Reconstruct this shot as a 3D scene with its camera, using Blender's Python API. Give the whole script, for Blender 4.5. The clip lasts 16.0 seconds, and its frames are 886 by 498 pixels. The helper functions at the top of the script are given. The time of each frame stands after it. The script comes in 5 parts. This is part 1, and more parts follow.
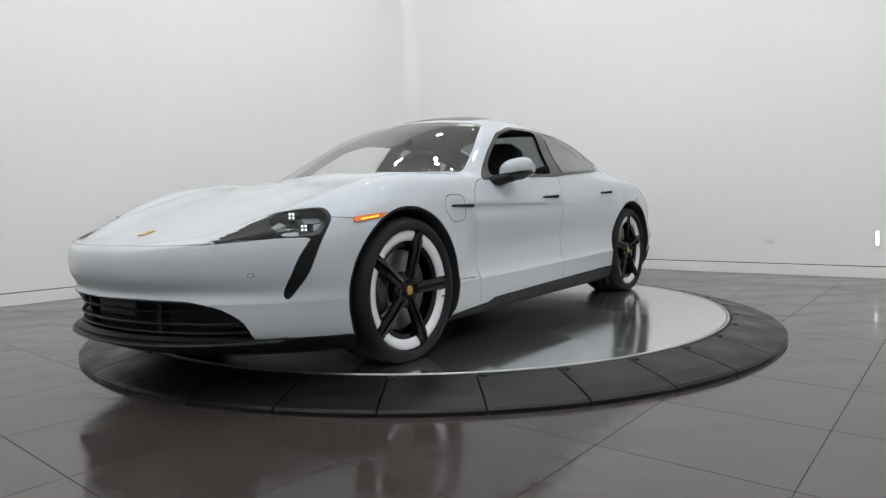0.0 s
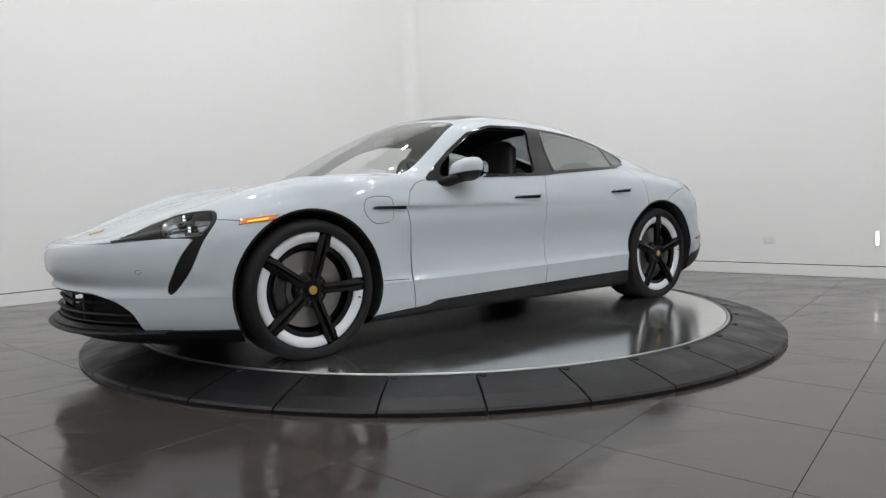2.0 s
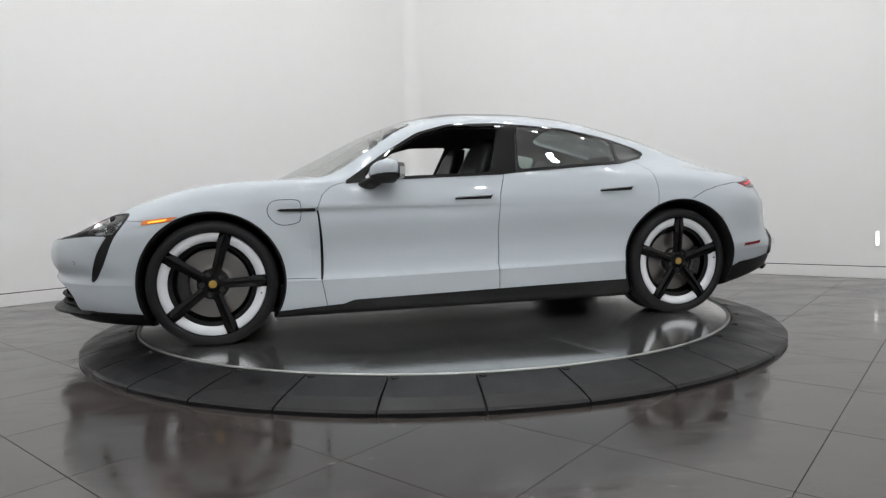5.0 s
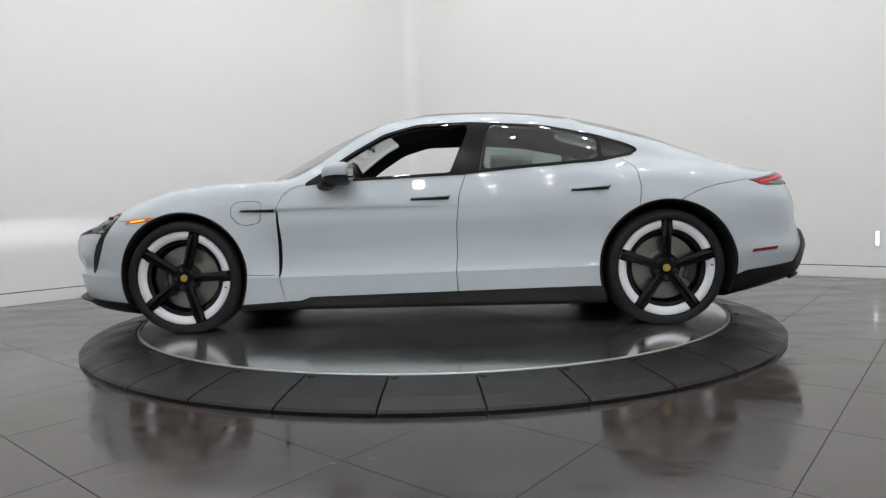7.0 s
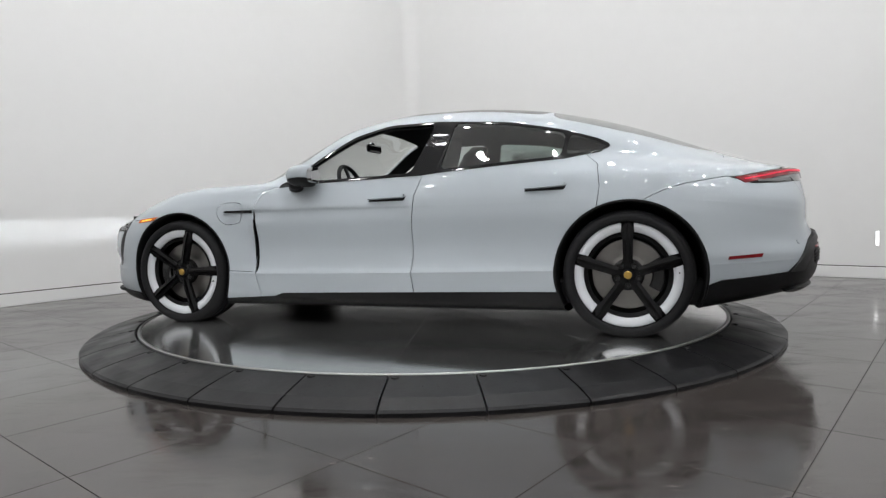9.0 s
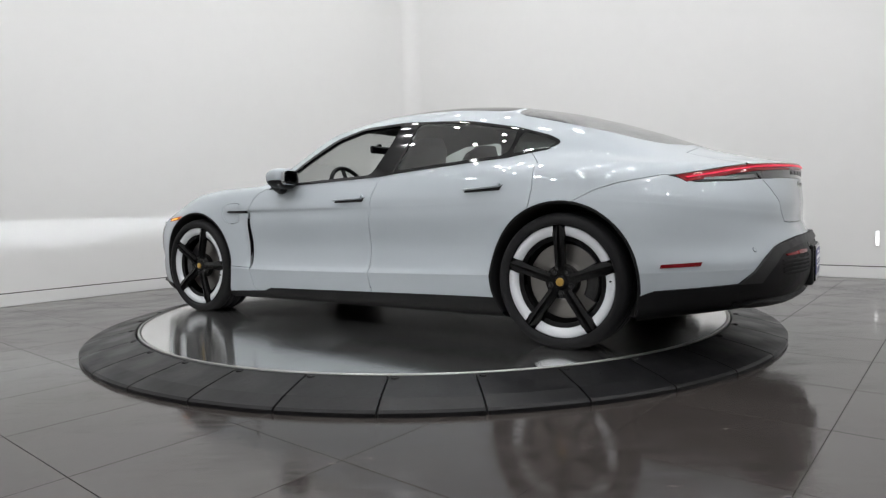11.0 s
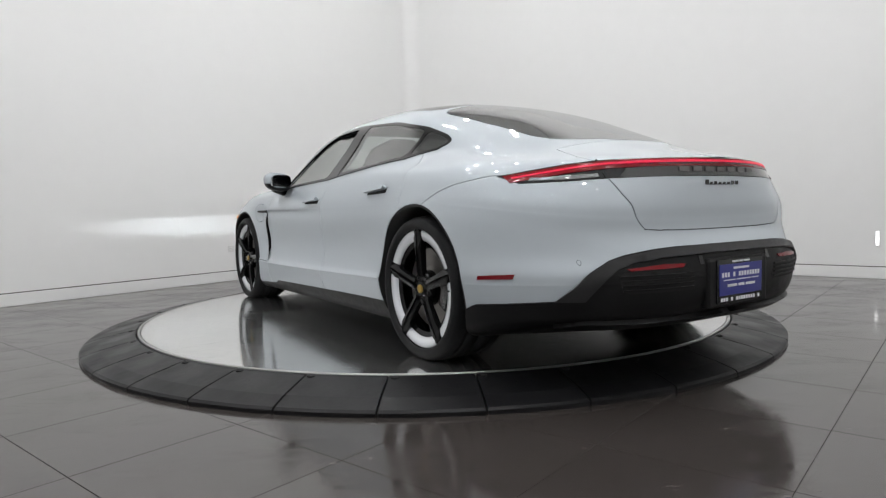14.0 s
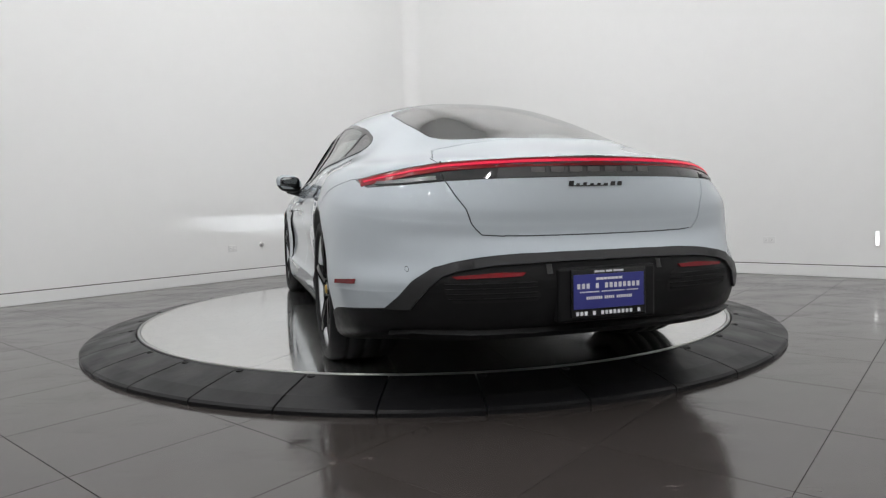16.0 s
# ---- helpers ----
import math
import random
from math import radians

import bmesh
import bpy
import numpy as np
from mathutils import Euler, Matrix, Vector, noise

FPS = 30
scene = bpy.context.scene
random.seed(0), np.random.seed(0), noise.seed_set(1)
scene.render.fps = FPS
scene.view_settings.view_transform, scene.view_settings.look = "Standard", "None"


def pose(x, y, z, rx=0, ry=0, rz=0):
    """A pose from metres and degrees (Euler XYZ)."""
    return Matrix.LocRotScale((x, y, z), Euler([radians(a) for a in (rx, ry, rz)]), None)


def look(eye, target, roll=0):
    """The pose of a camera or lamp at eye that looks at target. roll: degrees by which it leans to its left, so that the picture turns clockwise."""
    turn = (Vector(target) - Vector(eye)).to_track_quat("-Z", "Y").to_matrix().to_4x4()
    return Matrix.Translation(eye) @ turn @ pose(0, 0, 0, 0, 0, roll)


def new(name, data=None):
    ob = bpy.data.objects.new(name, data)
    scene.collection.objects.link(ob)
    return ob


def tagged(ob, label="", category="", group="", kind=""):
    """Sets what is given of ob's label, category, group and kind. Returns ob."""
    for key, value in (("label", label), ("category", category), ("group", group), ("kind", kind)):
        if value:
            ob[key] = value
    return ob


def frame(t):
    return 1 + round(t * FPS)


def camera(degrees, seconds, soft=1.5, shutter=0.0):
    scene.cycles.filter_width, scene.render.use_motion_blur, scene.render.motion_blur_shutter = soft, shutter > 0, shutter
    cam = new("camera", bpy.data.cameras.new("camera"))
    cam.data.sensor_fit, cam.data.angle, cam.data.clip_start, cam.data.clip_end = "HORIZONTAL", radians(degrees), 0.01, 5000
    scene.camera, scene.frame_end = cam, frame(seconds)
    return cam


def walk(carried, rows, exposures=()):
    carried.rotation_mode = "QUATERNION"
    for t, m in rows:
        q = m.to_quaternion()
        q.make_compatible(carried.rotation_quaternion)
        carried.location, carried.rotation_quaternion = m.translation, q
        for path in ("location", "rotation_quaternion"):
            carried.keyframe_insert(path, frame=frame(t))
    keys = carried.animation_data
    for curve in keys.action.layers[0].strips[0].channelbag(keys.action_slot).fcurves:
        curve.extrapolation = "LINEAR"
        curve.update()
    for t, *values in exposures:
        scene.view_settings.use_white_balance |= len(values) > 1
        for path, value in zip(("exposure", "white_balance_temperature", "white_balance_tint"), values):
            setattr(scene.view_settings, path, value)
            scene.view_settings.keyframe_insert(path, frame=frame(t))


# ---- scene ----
# camera: fixed on a tripod, low, facing the turntable
cam = camera(69.585, 16.0, soft=1.3)
EYE = Vector((0.0, -4.778, 0.809))
YAW, PITCH = radians(0.827), radians(-3.610)
AIM = EYE + Vector((math.sin(YAW) * math.cos(PITCH), math.cos(YAW) * math.cos(PITCH), math.sin(PITCH)))
walk(cam, [(0.0, look(EYE, AIM, -1.448)), (16.0, look(EYE, AIM, -1.448))])

# light: white room, no daylight; the sky is a dim grey outside the closed walls
world = bpy.data.worlds.new("world")
scene.world = world
world.use_nodes = True
world.node_tree.nodes["Background"].inputs["Color"].default_value = (0.8, 0.85, 0.9, 1)
world.node_tree.nodes["Background"].inputs["Strength"].default_value = 0.05
scene.view_settings.exposure = 0.0

DECK = 0.088            # height of the turning deck over the floor
GRID = radians(49.5)    # direction of the tile rows and of one wall
DIR_P = Vector((math.cos(GRID), math.sin(GRID), 0))
DIR_Q = Vector((-math.sin(GRID), math.cos(GRID), 0))
WALL_Q, WALL_P, BACK_Q, BACK_P = 3.80, 4.01, -6.6, -7.2
CEIL = 6.0


def room(p, q, z=0.0):
    """A place in the room, measured along the two tile directions."""
    return DIR_P * p + DIR_Q * q + Vector((0, 0, z))


# ---- materials ----
def mat(name, base, rough=0.5, metal=0.0, grain=0.0, scale=8.0, bump=0.0, spec=0.5, coat=0.0, emit=None, power=0.0, alpha_glass=False, dirt=0.0, jitter=0.0):
    """A procedural surface: colour varied by two noises, roughness by one, and a fine bump."""
    m = bpy.data.materials.new(name)
    m.use_nodes = True
    nt = m.node_tree
    b = nt.nodes["Principled BSDF"]
    b.inputs["Base Color"].default_value = (*base, 1)
    b.inputs["Roughness"].default_value = rough
    b.inputs["Metallic"].default_value = metal
    b.inputs["Specular IOR Level"].default_value = spec
    b.inputs["Coat Weight"].default_value = coat
    b.inputs["Coat Roughness"].default_value = 0.03
    if emit:
        b.inputs["Emission Color"].default_value = (*emit, 1)
        b.inputs["Emission Strength"].default_value = power
    if grain or bump or dirt or jitter:
        co = nt.nodes.new("ShaderNodeTexCoord")
        fine = nt.nodes.new("ShaderNodeTexNoise")
        fine.inputs["Scale"].default_value = scale * 9
        fine.inputs["Detail"].default_value = 6
        wide = nt.nodes.new("ShaderNodeTexNoise")
        wide.inputs["Scale"].default_value = scale
        wide.inputs["Detail"].default_value = 5
        nt.links.new(co.outputs["Object"], fine.inputs["Vector"])
        nt.links.new(co.outputs["Object"], wide.inputs["Vector"])
        add = nt.nodes.new("ShaderNodeMath")
        add.operation = "ADD"
        nt.links.new(fine.outputs["Fac"], add.inputs[0])
        nt.links.new(wide.outputs["Fac"], add.inputs[1])
        last = add
        if jitter:
            info = nt.nodes.new("ShaderNodeObjectInfo")
            ma = nt.nodes.new("ShaderNodeMath")
            ma.operation = "MULTIPLY_ADD"
            ma.inputs[1].default_value = jitter
            nt.links.new(info.outputs["Random"], ma.inputs[0])
            nt.links.new(add.outputs[0], ma.inputs[2])
            last = ma
        span = nt.nodes.new("ShaderNodeMapRange")
        span.inputs["From Min"].default_value, span.inputs["From Max"].default_value = 0.6, 1.4 + jitter
        span.inputs["To Min"].default_value, span.inputs["To Max"].default_value = 1 - grain, 1 + grain
        nt.links.new(last.outputs[0], span.inputs["Value"])
        mul = nt.nodes.new("ShaderNodeVectorMath")
        mul.operation = "SCALE"
        mul.inputs[0].default_value = base
        nt.links.new(span.outputs[0], mul.inputs["Scale"])
        nt.links.new(mul.outputs[0], b.inputs["Base Color"])
        r = nt.nodes.new("ShaderNodeMapRange")
        r.inputs["From Min"].default_value, r.inputs["From Max"].default_value = 0.3, 0.7
        r.inputs["To Min"].default_value, r.inputs["To Max"].default_value = max(0.0, rough - dirt), min(1.0, rough + dirt)
        nt.links.new(wide.outputs["Fac"], r.inputs["Value"])
        nt.links.new(r.outputs[0], b.inputs["Roughness"])
        if bump:
            bn = nt.nodes.new("ShaderNodeBump")
            bn.inputs["Strength"].default_value = bump
            bn.inputs["Distance"].default_value = 0.002
            nt.links.new(fine.outputs["Fac"], bn.inputs["Height"])
            nt.links.new(bn.outputs[0], b.inputs["Normal"])
    return m


def glass_mat(name, tint, face=0.08, rough=0.0):
    """Thin automotive glass: tinted see-through, with a gloss that grows towards grazing views."""
    m = bpy.data.materials.new(name)
    m.use_nodes = True
    nt = m.node_tree
    nt.nodes.remove(nt.nodes["Principled BSDF"])
    out = nt.nodes["Material Output"]
    clear = nt.nodes.new("ShaderNodeBsdfTransparent")
    clear.inputs["Color"].default_value = (*tint, 1)
    gloss = nt.nodes.new("ShaderNodeBsdfGlossy")
    gloss.inputs["Roughness"].default_value = rough
    graze = nt.nodes.new("ShaderNodeLayerWeight")
    graze.inputs["Blend"].default_value = 0.5
    power = nt.nodes.new("ShaderNodeMath")
    power.operation = "POWER"
    power.inputs[1].default_value = 4.0
    nt.links.new(graze.outputs["Facing"], power.inputs[0])
    share = nt.nodes.new("ShaderNodeMath")
    share.operation = "MULTIPLY_ADD"
    share.inputs[1].default_value, share.inputs[2].default_value = 1.0 - face, face
    nt.links.new(power.outputs[0], share.inputs[0])
    mix = nt.nodes.new("ShaderNodeMixShader")
    nt.links.new(share.outputs[0], mix.inputs[0])
    nt.links.new(clear.outputs[0], mix.inputs[1])
    nt.links.new(gloss.outputs[0], mix.inputs[2])
    nt.links.new(mix.outputs[0], out.inputs["Surface"])
    return m


def brushed_mat():
    """Stainless deck plate: brushed along its own length, scuffed and smeared."""
    m = mat("brushed_steel", (0.80, 0.80, 0.79), 0.125, 0.97, grain=0.20, scale=2.0, dirt=0.04, jitter=0.7)
    nt = m.node_tree
    b = nt.nodes["Principled BSDF"]
    b.inputs["Anisotropic"].default_value = 0.82
    way = nt.nodes.new("ShaderNodeVectorTransform")
    way.vector_type, way.convert_from, way.convert_to = "VECTOR", "OBJECT", "WORLD"
    way.inputs[0].default_value = (0, 1, 0)
    nt.links.new(way.outputs[0], b.inputs["Tangent"])
    return m


def mopped_tile():
    """Polished grey porcelain with the glossier streaks that mopping leaves."""
    m = mat("grey_porcelain_tile", (0.044, 0.038, 0.035), 0.16, grain=0.10, scale=2.6, bump=0.012, dirt=0.09, jitter=0.25, spec=0.9)
    nt = m.node_tree
    b = nt.nodes["Principled BSDF"]
    rough = b.inputs["Roughness"].links[0].from_socket
    place = nt.nodes.new("ShaderNodeNewGeometry")
    stretch = nt.nodes.new("ShaderNodeMapping")
    stretch.inputs["Rotation"].default_value = (0, 0, radians(12))
    stretch.inputs["Scale"].default_value = (0.9, 3.4, 1.0)
    nt.links.new(place.outputs["Position"], stretch.inputs["Vector"])
    streak = nt.nodes.new("ShaderNodeTexNoise")
    streak.inputs["Scale"].default_value = 1.5
    streak.inputs["Detail"].default_value = 7
    streak.inputs["Roughness"].default_value = 0.68
    streak.inputs["Distortion"].default_value = 0.5
    nt.links.new(stretch.outputs[0], streak.inputs["Vector"])
    span = nt.nodes.new("ShaderNodeMapRange")
    span.inputs["From Min"].default_value, span.inputs["From Max"].default_value = 0.50, 0.62
    span.inputs["To Min"].default_value, span.inputs["To Max"].default_value = 1.1, 0.45
    nt.links.new(streak.outputs["Fac"], span.inputs["Value"])
    mul = nt.nodes.new("ShaderNodeMath")
    mul.operation = "MULTIPLY"
    nt.links.new(rough, mul.inputs[0])
    nt.links.new(span.outputs[0], mul.inputs[1])
    # dried speckles between the streaks
    speck = nt.nodes.new("ShaderNodeTexNoise")
    speck.inputs["Scale"].default_value = 11.0
    speck.inputs["Detail"].default_value = 8
    speck.inputs["Roughness"].default_value = 0.72
    nt.links.new(stretch.outputs[0], speck.inputs["Vector"])
    dull = nt.nodes.new("ShaderNodeMapRange")
    dull.inputs["From Min"].default_value, dull.inputs["From Max"].default_value = 0.46, 0.60
    dull.inputs["To Min"].default_value, dull.inputs["To Max"].default_value = 0.86, 1.22
    nt.links.new(speck.outputs["Fac"], dull.inputs["Value"])
    both_ways = nt.nodes.new("ShaderNodeMath")
    both_ways.operation = "MULTIPLY"
    nt.links.new(mul.outputs[0], both_ways.inputs[0])
    nt.links.new(dull.outputs[0], both_ways.inputs[1])
    nt.links.new(both_ways.outputs[0], b.inputs["Roughness"])
    return m


M_WALL = mat("white_wall_paint", (0.80, 0.80, 0.79), 0.55, grain=0.012, scale=0.8, bump=0.08)
M_BASE = mat("white_baseboard", (0.78, 0.78, 0.77), 0.45, grain=0.01, scale=3)
M_CEIL = mat("white_ceiling", (0.78, 0.78, 0.77), 0.8, grain=0.01, scale=1)
M_TILE = mopped_tile()
M_GROUT = mat("dark_grout", (0.035, 0.033, 0.032), 0.8, grain=0.1, scale=20)
M_RUBBER = mat("black_ramp_rubber", (0.0085, 0.0085, 0.0092), 0.38, grain=0.35, scale=5, bump=0.2, dirt=0.12, jitter=0.3, spec=0.19)
M_STEEL = brushed_mat()
M_TRIM = mat("steel_trim", (0.45, 0.45, 0.44), 0.38, 1.0, grain=0.05, scale=9)
M_PAINT = mat("pale_grey_car_paint", (0.435, 0.478, 0.512), 0.5, grain=0.008, scale=30, coat=0.9, spec=0.15)
M_BLACK = mat("satin_black_plastic", (0.009, 0.009, 0.0095), 0.42, grain=0.2, scale=30, bump=0.1, dirt=0.06, spec=0.16)
M_GLOSS = mat("gloss_black", (0.006, 0.006, 0.007), 0.07, grain=0.1, scale=10)
M_DARK = mat("dark_void", (0.006, 0.006, 0.006), 0.8, grain=0.1, scale=10)
M_TYRE = mat("tyre_rubber", (0.013, 0.013, 0.014), 0.6, grain=0.2, scale=14, bump=0.15, dirt=0.08, spec=0.16)
M_RIMW = mat("white_wheel_panel", (0.66, 0.68, 0.71), 0.25, grain=0.01, scale=20, coat=0.6)
M_RIMB = mat("gloss_black_wheel", (0.005, 0.005, 0.0055), 0.16, grain=0.1, scale=20, spec=0.22)
M_DISC = mat("brake_disc_steel", (0.23, 0.22, 0.21), 0.42, 1.0, grain=0.12, scale=25, dirt=0.08)
M_CALIPER = mat("black_caliper", (0.012, 0.012, 0.013), 0.25, coat=0.3, grain=0.1, scale=20)
M_GOLD = mat("gold_badge", (0.55, 0.36, 0.10), 0.28, 1.0, grain=0.15, scale=60)
M_AMBER = mat("amber_lens", (0.65, 0.16, 0.02), 0.12, grain=0.05, scale=40, coat=0.5)
M_AMBERLIT = mat("amber_light", (0.9, 0.4, 0.03), 0.3, emit=(1.0, 0.42, 0.03), power=1.2)
M_RED = mat("red_lens", (0.17, 0.004, 0.008), 0.14, grain=0.05, scale=40, spec=0.3)
M_REDLIT = mat("red_light_bar", (0.25, 0.004, 0.01), 0.3, emit=(0.9, 0.004, 0.07), power=0.58, spec=0.2)
M_SMOKE = mat("smoked_lamp_cover", (0.02, 0.02, 0.022), 0.06, coat=0.8, grain=0.1, scale=20)
M_LAMP = mat("headlamp_reflector", (0.34, 0.36, 0.37), 0.28, 0.5, grain=0.1, scale=60)
M_LAMP2 = mat("grey_reflector_cell", (0.15, 0.15, 0.155), 0.2, 0.2, grain=0.1, scale=60)
M_MARK = mat("dim_mark", (0.11, 0.105, 0.105), 0.35, grain=0.05, scale=40)
M_LED = mat("cold_white_led", (0.9, 0.95, 1), 0.3, emit=(0.85, 0.95, 1.0), power=1.1)
M_BEAM = mat("low_beam_light", (0.9, 0.95, 1), 0.3, emit=(0.9, 0.97, 1.0), power=480000.0)
M_SHIELD = mat("soot_black_shield", (0.0, 0.0, 0.0), 1.0, spec=0.0)
M_SATIN = mat("satin_black_moulding", (0.016, 0.016, 0.017), 0.45, grain=0.2, scale=30, bump=0.1, dirt=0.06, spec=0.4)
M_MIRROR = mat("tinted_mirror", (0.42, 0.43, 0.44), 0.02, 1.0)
M_CHROME = mat("chrome", (0.8, 0.8, 0.8), 0.08, 1.0, grain=0.02, scale=30)
M_SEAT = mat("black_leather", (0.012, 0.012, 0.013), 0.5, grain=0.2, scale=12, bump=0.2, spec=0.22)
M_LINER = mat("grey_headliner", (0.03, 0.03, 0.032), 0.9, grain=0.1, scale=20)
M_BLUE = mat("blue_plate", (0.025, 0.03, 0.22), 0.3, grain=0.05, scale=20, coat=0.3)
M_INK = mat("white_ink", (0.75, 0.75, 0.78), 0.4)
M_PAPER = mat("white_paper", (0.75, 0.75, 0.74), 0.7, grain=0.02, scale=20)
M_LENS = mat("downlight_lens", (0.9, 0.9, 0.9), 0.4, emit=(0.985, 0.985, 1.0), power=232.0)
M_SLOT = mat("wall_light_lens", (0.9, 0.9, 0.9), 0.4, emit=(1.0, 1.0, 1.0), power=1.5)
G_CLEAR = glass_mat("windscreen_glass", (0.84, 0.87, 0.85), 0.22)
G_SIDE = glass_mat("side_glass", (0.60, 0.68, 0.65), 0.22)
G_REAR = glass_mat("rear_glass", (0.4, 0.44, 0.45), 0.40)
G_QUARTER = glass_mat("quarter_glass", (0.12, 0.13, 0.13), 0.16)
G_LAMP = glass_mat("lamp_glass", (0.86, 0.88, 0.90), 0.06)


# ---- mesh helpers ----
def mesh_ob(name, verts, faces, material, smooth=False):
    me = bpy.data.meshes.new(name)
    me.from_pydata([tuple(v) for v in verts], [], [tuple(f) for f in faces])
    me.materials.append(material)
    if smooth:
        me.polygons.foreach_set("use_smooth", [True] * len(me.polygons))
    me.update()
    return new(name, me)


def part(name, bm, material, parent=None, label="", smooth=False, at=None):
    me = bpy.data.meshes.new(name)
    bm.to_mesh(me)
    bm.free()
    me.materials.append(material)
    if smooth:
        me.polygons.foreach_set("use_smooth", [True] * len(me.polygons))
    ob = new(name, me)
    if parent:
        ob.parent = parent
    if at:
        ob.matrix_basis = at
    return tagged(ob, label)


def box(bm, lo, hi, bevel=0.0, m=None):
    """A box between two corners, its edges rounded."""
    r = bmesh.ops.create_cube(bm, size=1)
    c = [(lo[i] + hi[i]) / 2 for i in range(3)]
    s = [hi[i] - lo[i] for i in range(3)]
    for v in r["verts"]:
        v.co = Vector((c[0] + v.co.x * s[0], c[1] + v.co.y * s[1], c[2] + v.co.z * s[2]))
    if bevel:
        bmesh.ops.bevel(bm, geom=list({e for v in r["verts"] for e in v.link_edges}), offset=bevel, segments=2, profile=0.5, affect="EDGES")
    if m is not None:
        for v in bm.verts:
            v.co = m @ v.co
    return bm


def lathe(bm, prof, seg=64, axis="z", a0=0.0, a1=None):
    """Turn a profile of (radius, height) about an axis."""
    full = a1 is None
    a1 = a0 + math.tau if full else a1
    n = seg if full else seg + 1
    rings = []
    for i in range(n):
        a = a0 + (a1 - a0) * i / seg
        row = []
        for r, h in prof:
            v = (r * math.cos(a), r * math.sin(a), h)
            if axis == "y":
                v = (v[0], v[2], v[1])
            row.append(bm.verts.new(v))
        rings.append(row)
    for i in range(seg):
        A, B = rings[i], rings[(i + 1) % n]
        for j in range(len(prof) - 1):
            q = (A[j], B[j], B[j + 1], A[j + 1])
            bm.faces.new(q if axis == "z" else q[::-1])
    return bm


def prism(bm, outline, z0, z1, bevel=0.0):
    """A plate with a 2D outline between two heights."""
    lo = [bm.verts.new((x, y, z0)) for x, y in outline]
    hi = [bm.verts.new((x, y, z1)) for x, y in outline]
    n = len(lo)
    bm.faces.new(lo[::-1])
    top = bm.faces.new(hi)
    for i in range(n):
        bm.faces.new((lo[i], lo[(i + 1) % n], hi[(i + 1) % n], hi[i]))
    if bevel:
        bmesh.ops.bevel(bm, geom=list(top.edges), offset=bevel, segments=2, profile=0.5, affect="EDGES")
    return bm


# ---- the room ----
def wall(name, label, p0, q0, p1, q1):
    """A wall slab of the room, with its thickness."""
    bm = bmesh.new()
    box(bm, (p0, q0, -0.1), (p1, q1, CEIL + 0.1))
    for v in bm.verts:
        v.co = room(v.co.x, v.co.y, v.co.z)
    return tagged(part(name, bm, M_WALL), label, "wall", kind="structure")


wall("wall_north", "smooth white painted showroom wall", BACK_P, WALL_Q, WALL_P + 0.2, WALL_Q + 0.2)
wall("wall_east", "smooth white painted wall with an outlet", WALL_P, BACK_Q, WALL_P + 0.2, WALL_Q)
wall("wall_south", "plain white painted wall closing the showroom", BACK_P, BACK_Q - 0.2, WALL_P + 0.2, BACK_Q)
wall("wall_west", "plain white painted side wall", BACK_P - 0.2, BACK_Q - 0.2, BACK_P, WALL_Q + 0.2)
bm = box(bmesh.new(), (BACK_P - 0.2, BACK_Q - 0.2, CEIL), (WALL_P + 0.2, WALL_Q + 0.2, CEIL + 0.15))
for v in bm.verts:
    v.co = room(v.co.x, v.co.y, v.co.z)
tagged(part("ceiling", bm, M_CEIL), "flat white showroom ceiling", "ceiling", kind="structure")


def baseboard(name, lo, hi):
    bm = box(bmesh.new(), lo, hi, 0.006)
    for v in bm.verts:
        v.co = room(v.co.x, v.co.y, v.co.z)
    return tagged(part(name, bm, M_BASE), "low white baseboard along the wall", "baseboard", kind="structure")


baseboard("baseboard", (BACK_P, WALL_Q - 0.007, 0.0), (WALL_P - 0.007, WALL_Q + 0.002, 0.118))
baseboard("baseboard", (WALL_P - 0.007, BACK_Q, 0.0), (WALL_P + 0.002, WALL_Q, 0.118))


def reveal(lo, hi):
    """A dark strip on the wall, standing in for the shadow gap over the baseboard."""
    bm = box(bmesh.new(), lo, hi)
    for v in bm.verts:
        v.co = room(v.co.x, v.co.y, v.co.z)
    return tagged(part("trim", bm, M_GROUT), "thin dark strip for the shadow gap over the baseboard", "trim", kind="structure")


reveal((BACK_P, WALL_Q - 0.003, 0.1185), (WALL_P - 0.003, WALL_Q + 0.002, 0.1275))
reveal((WALL_P - 0.003, BACK_Q, 0.1185), (WALL_P + 0.002, WALL_Q, 0.1275))


# softly coved corner between the two walls
cove = bmesh.new()
rad = 0.22
rows = []
for k in range(25):
    a = math.pi / 2 * k / 24
    p, q = WALL_P - rad + rad * math.sin(a) + 0.001, WALL_Q - rad + rad * math.cos(a) + 0.001
    rows.append([cove.verts.new(room(p, q, 0.128)), cove.verts.new(room(p, q, CEIL))])
for k in range(24):
    cove.faces.new((rows[k][0], rows[k + 1][0], rows[k + 1][1], rows[k][1]))
cove.normal_update()
for f in cove.faces:
    if f.normal.dot(DIR_P + DIR_Q) > 0:
        f.normal_flip()
tagged(part("wall_cove", cove, M_WALL, smooth=True), "coved white corner between two walls", "wall", kind="structure")


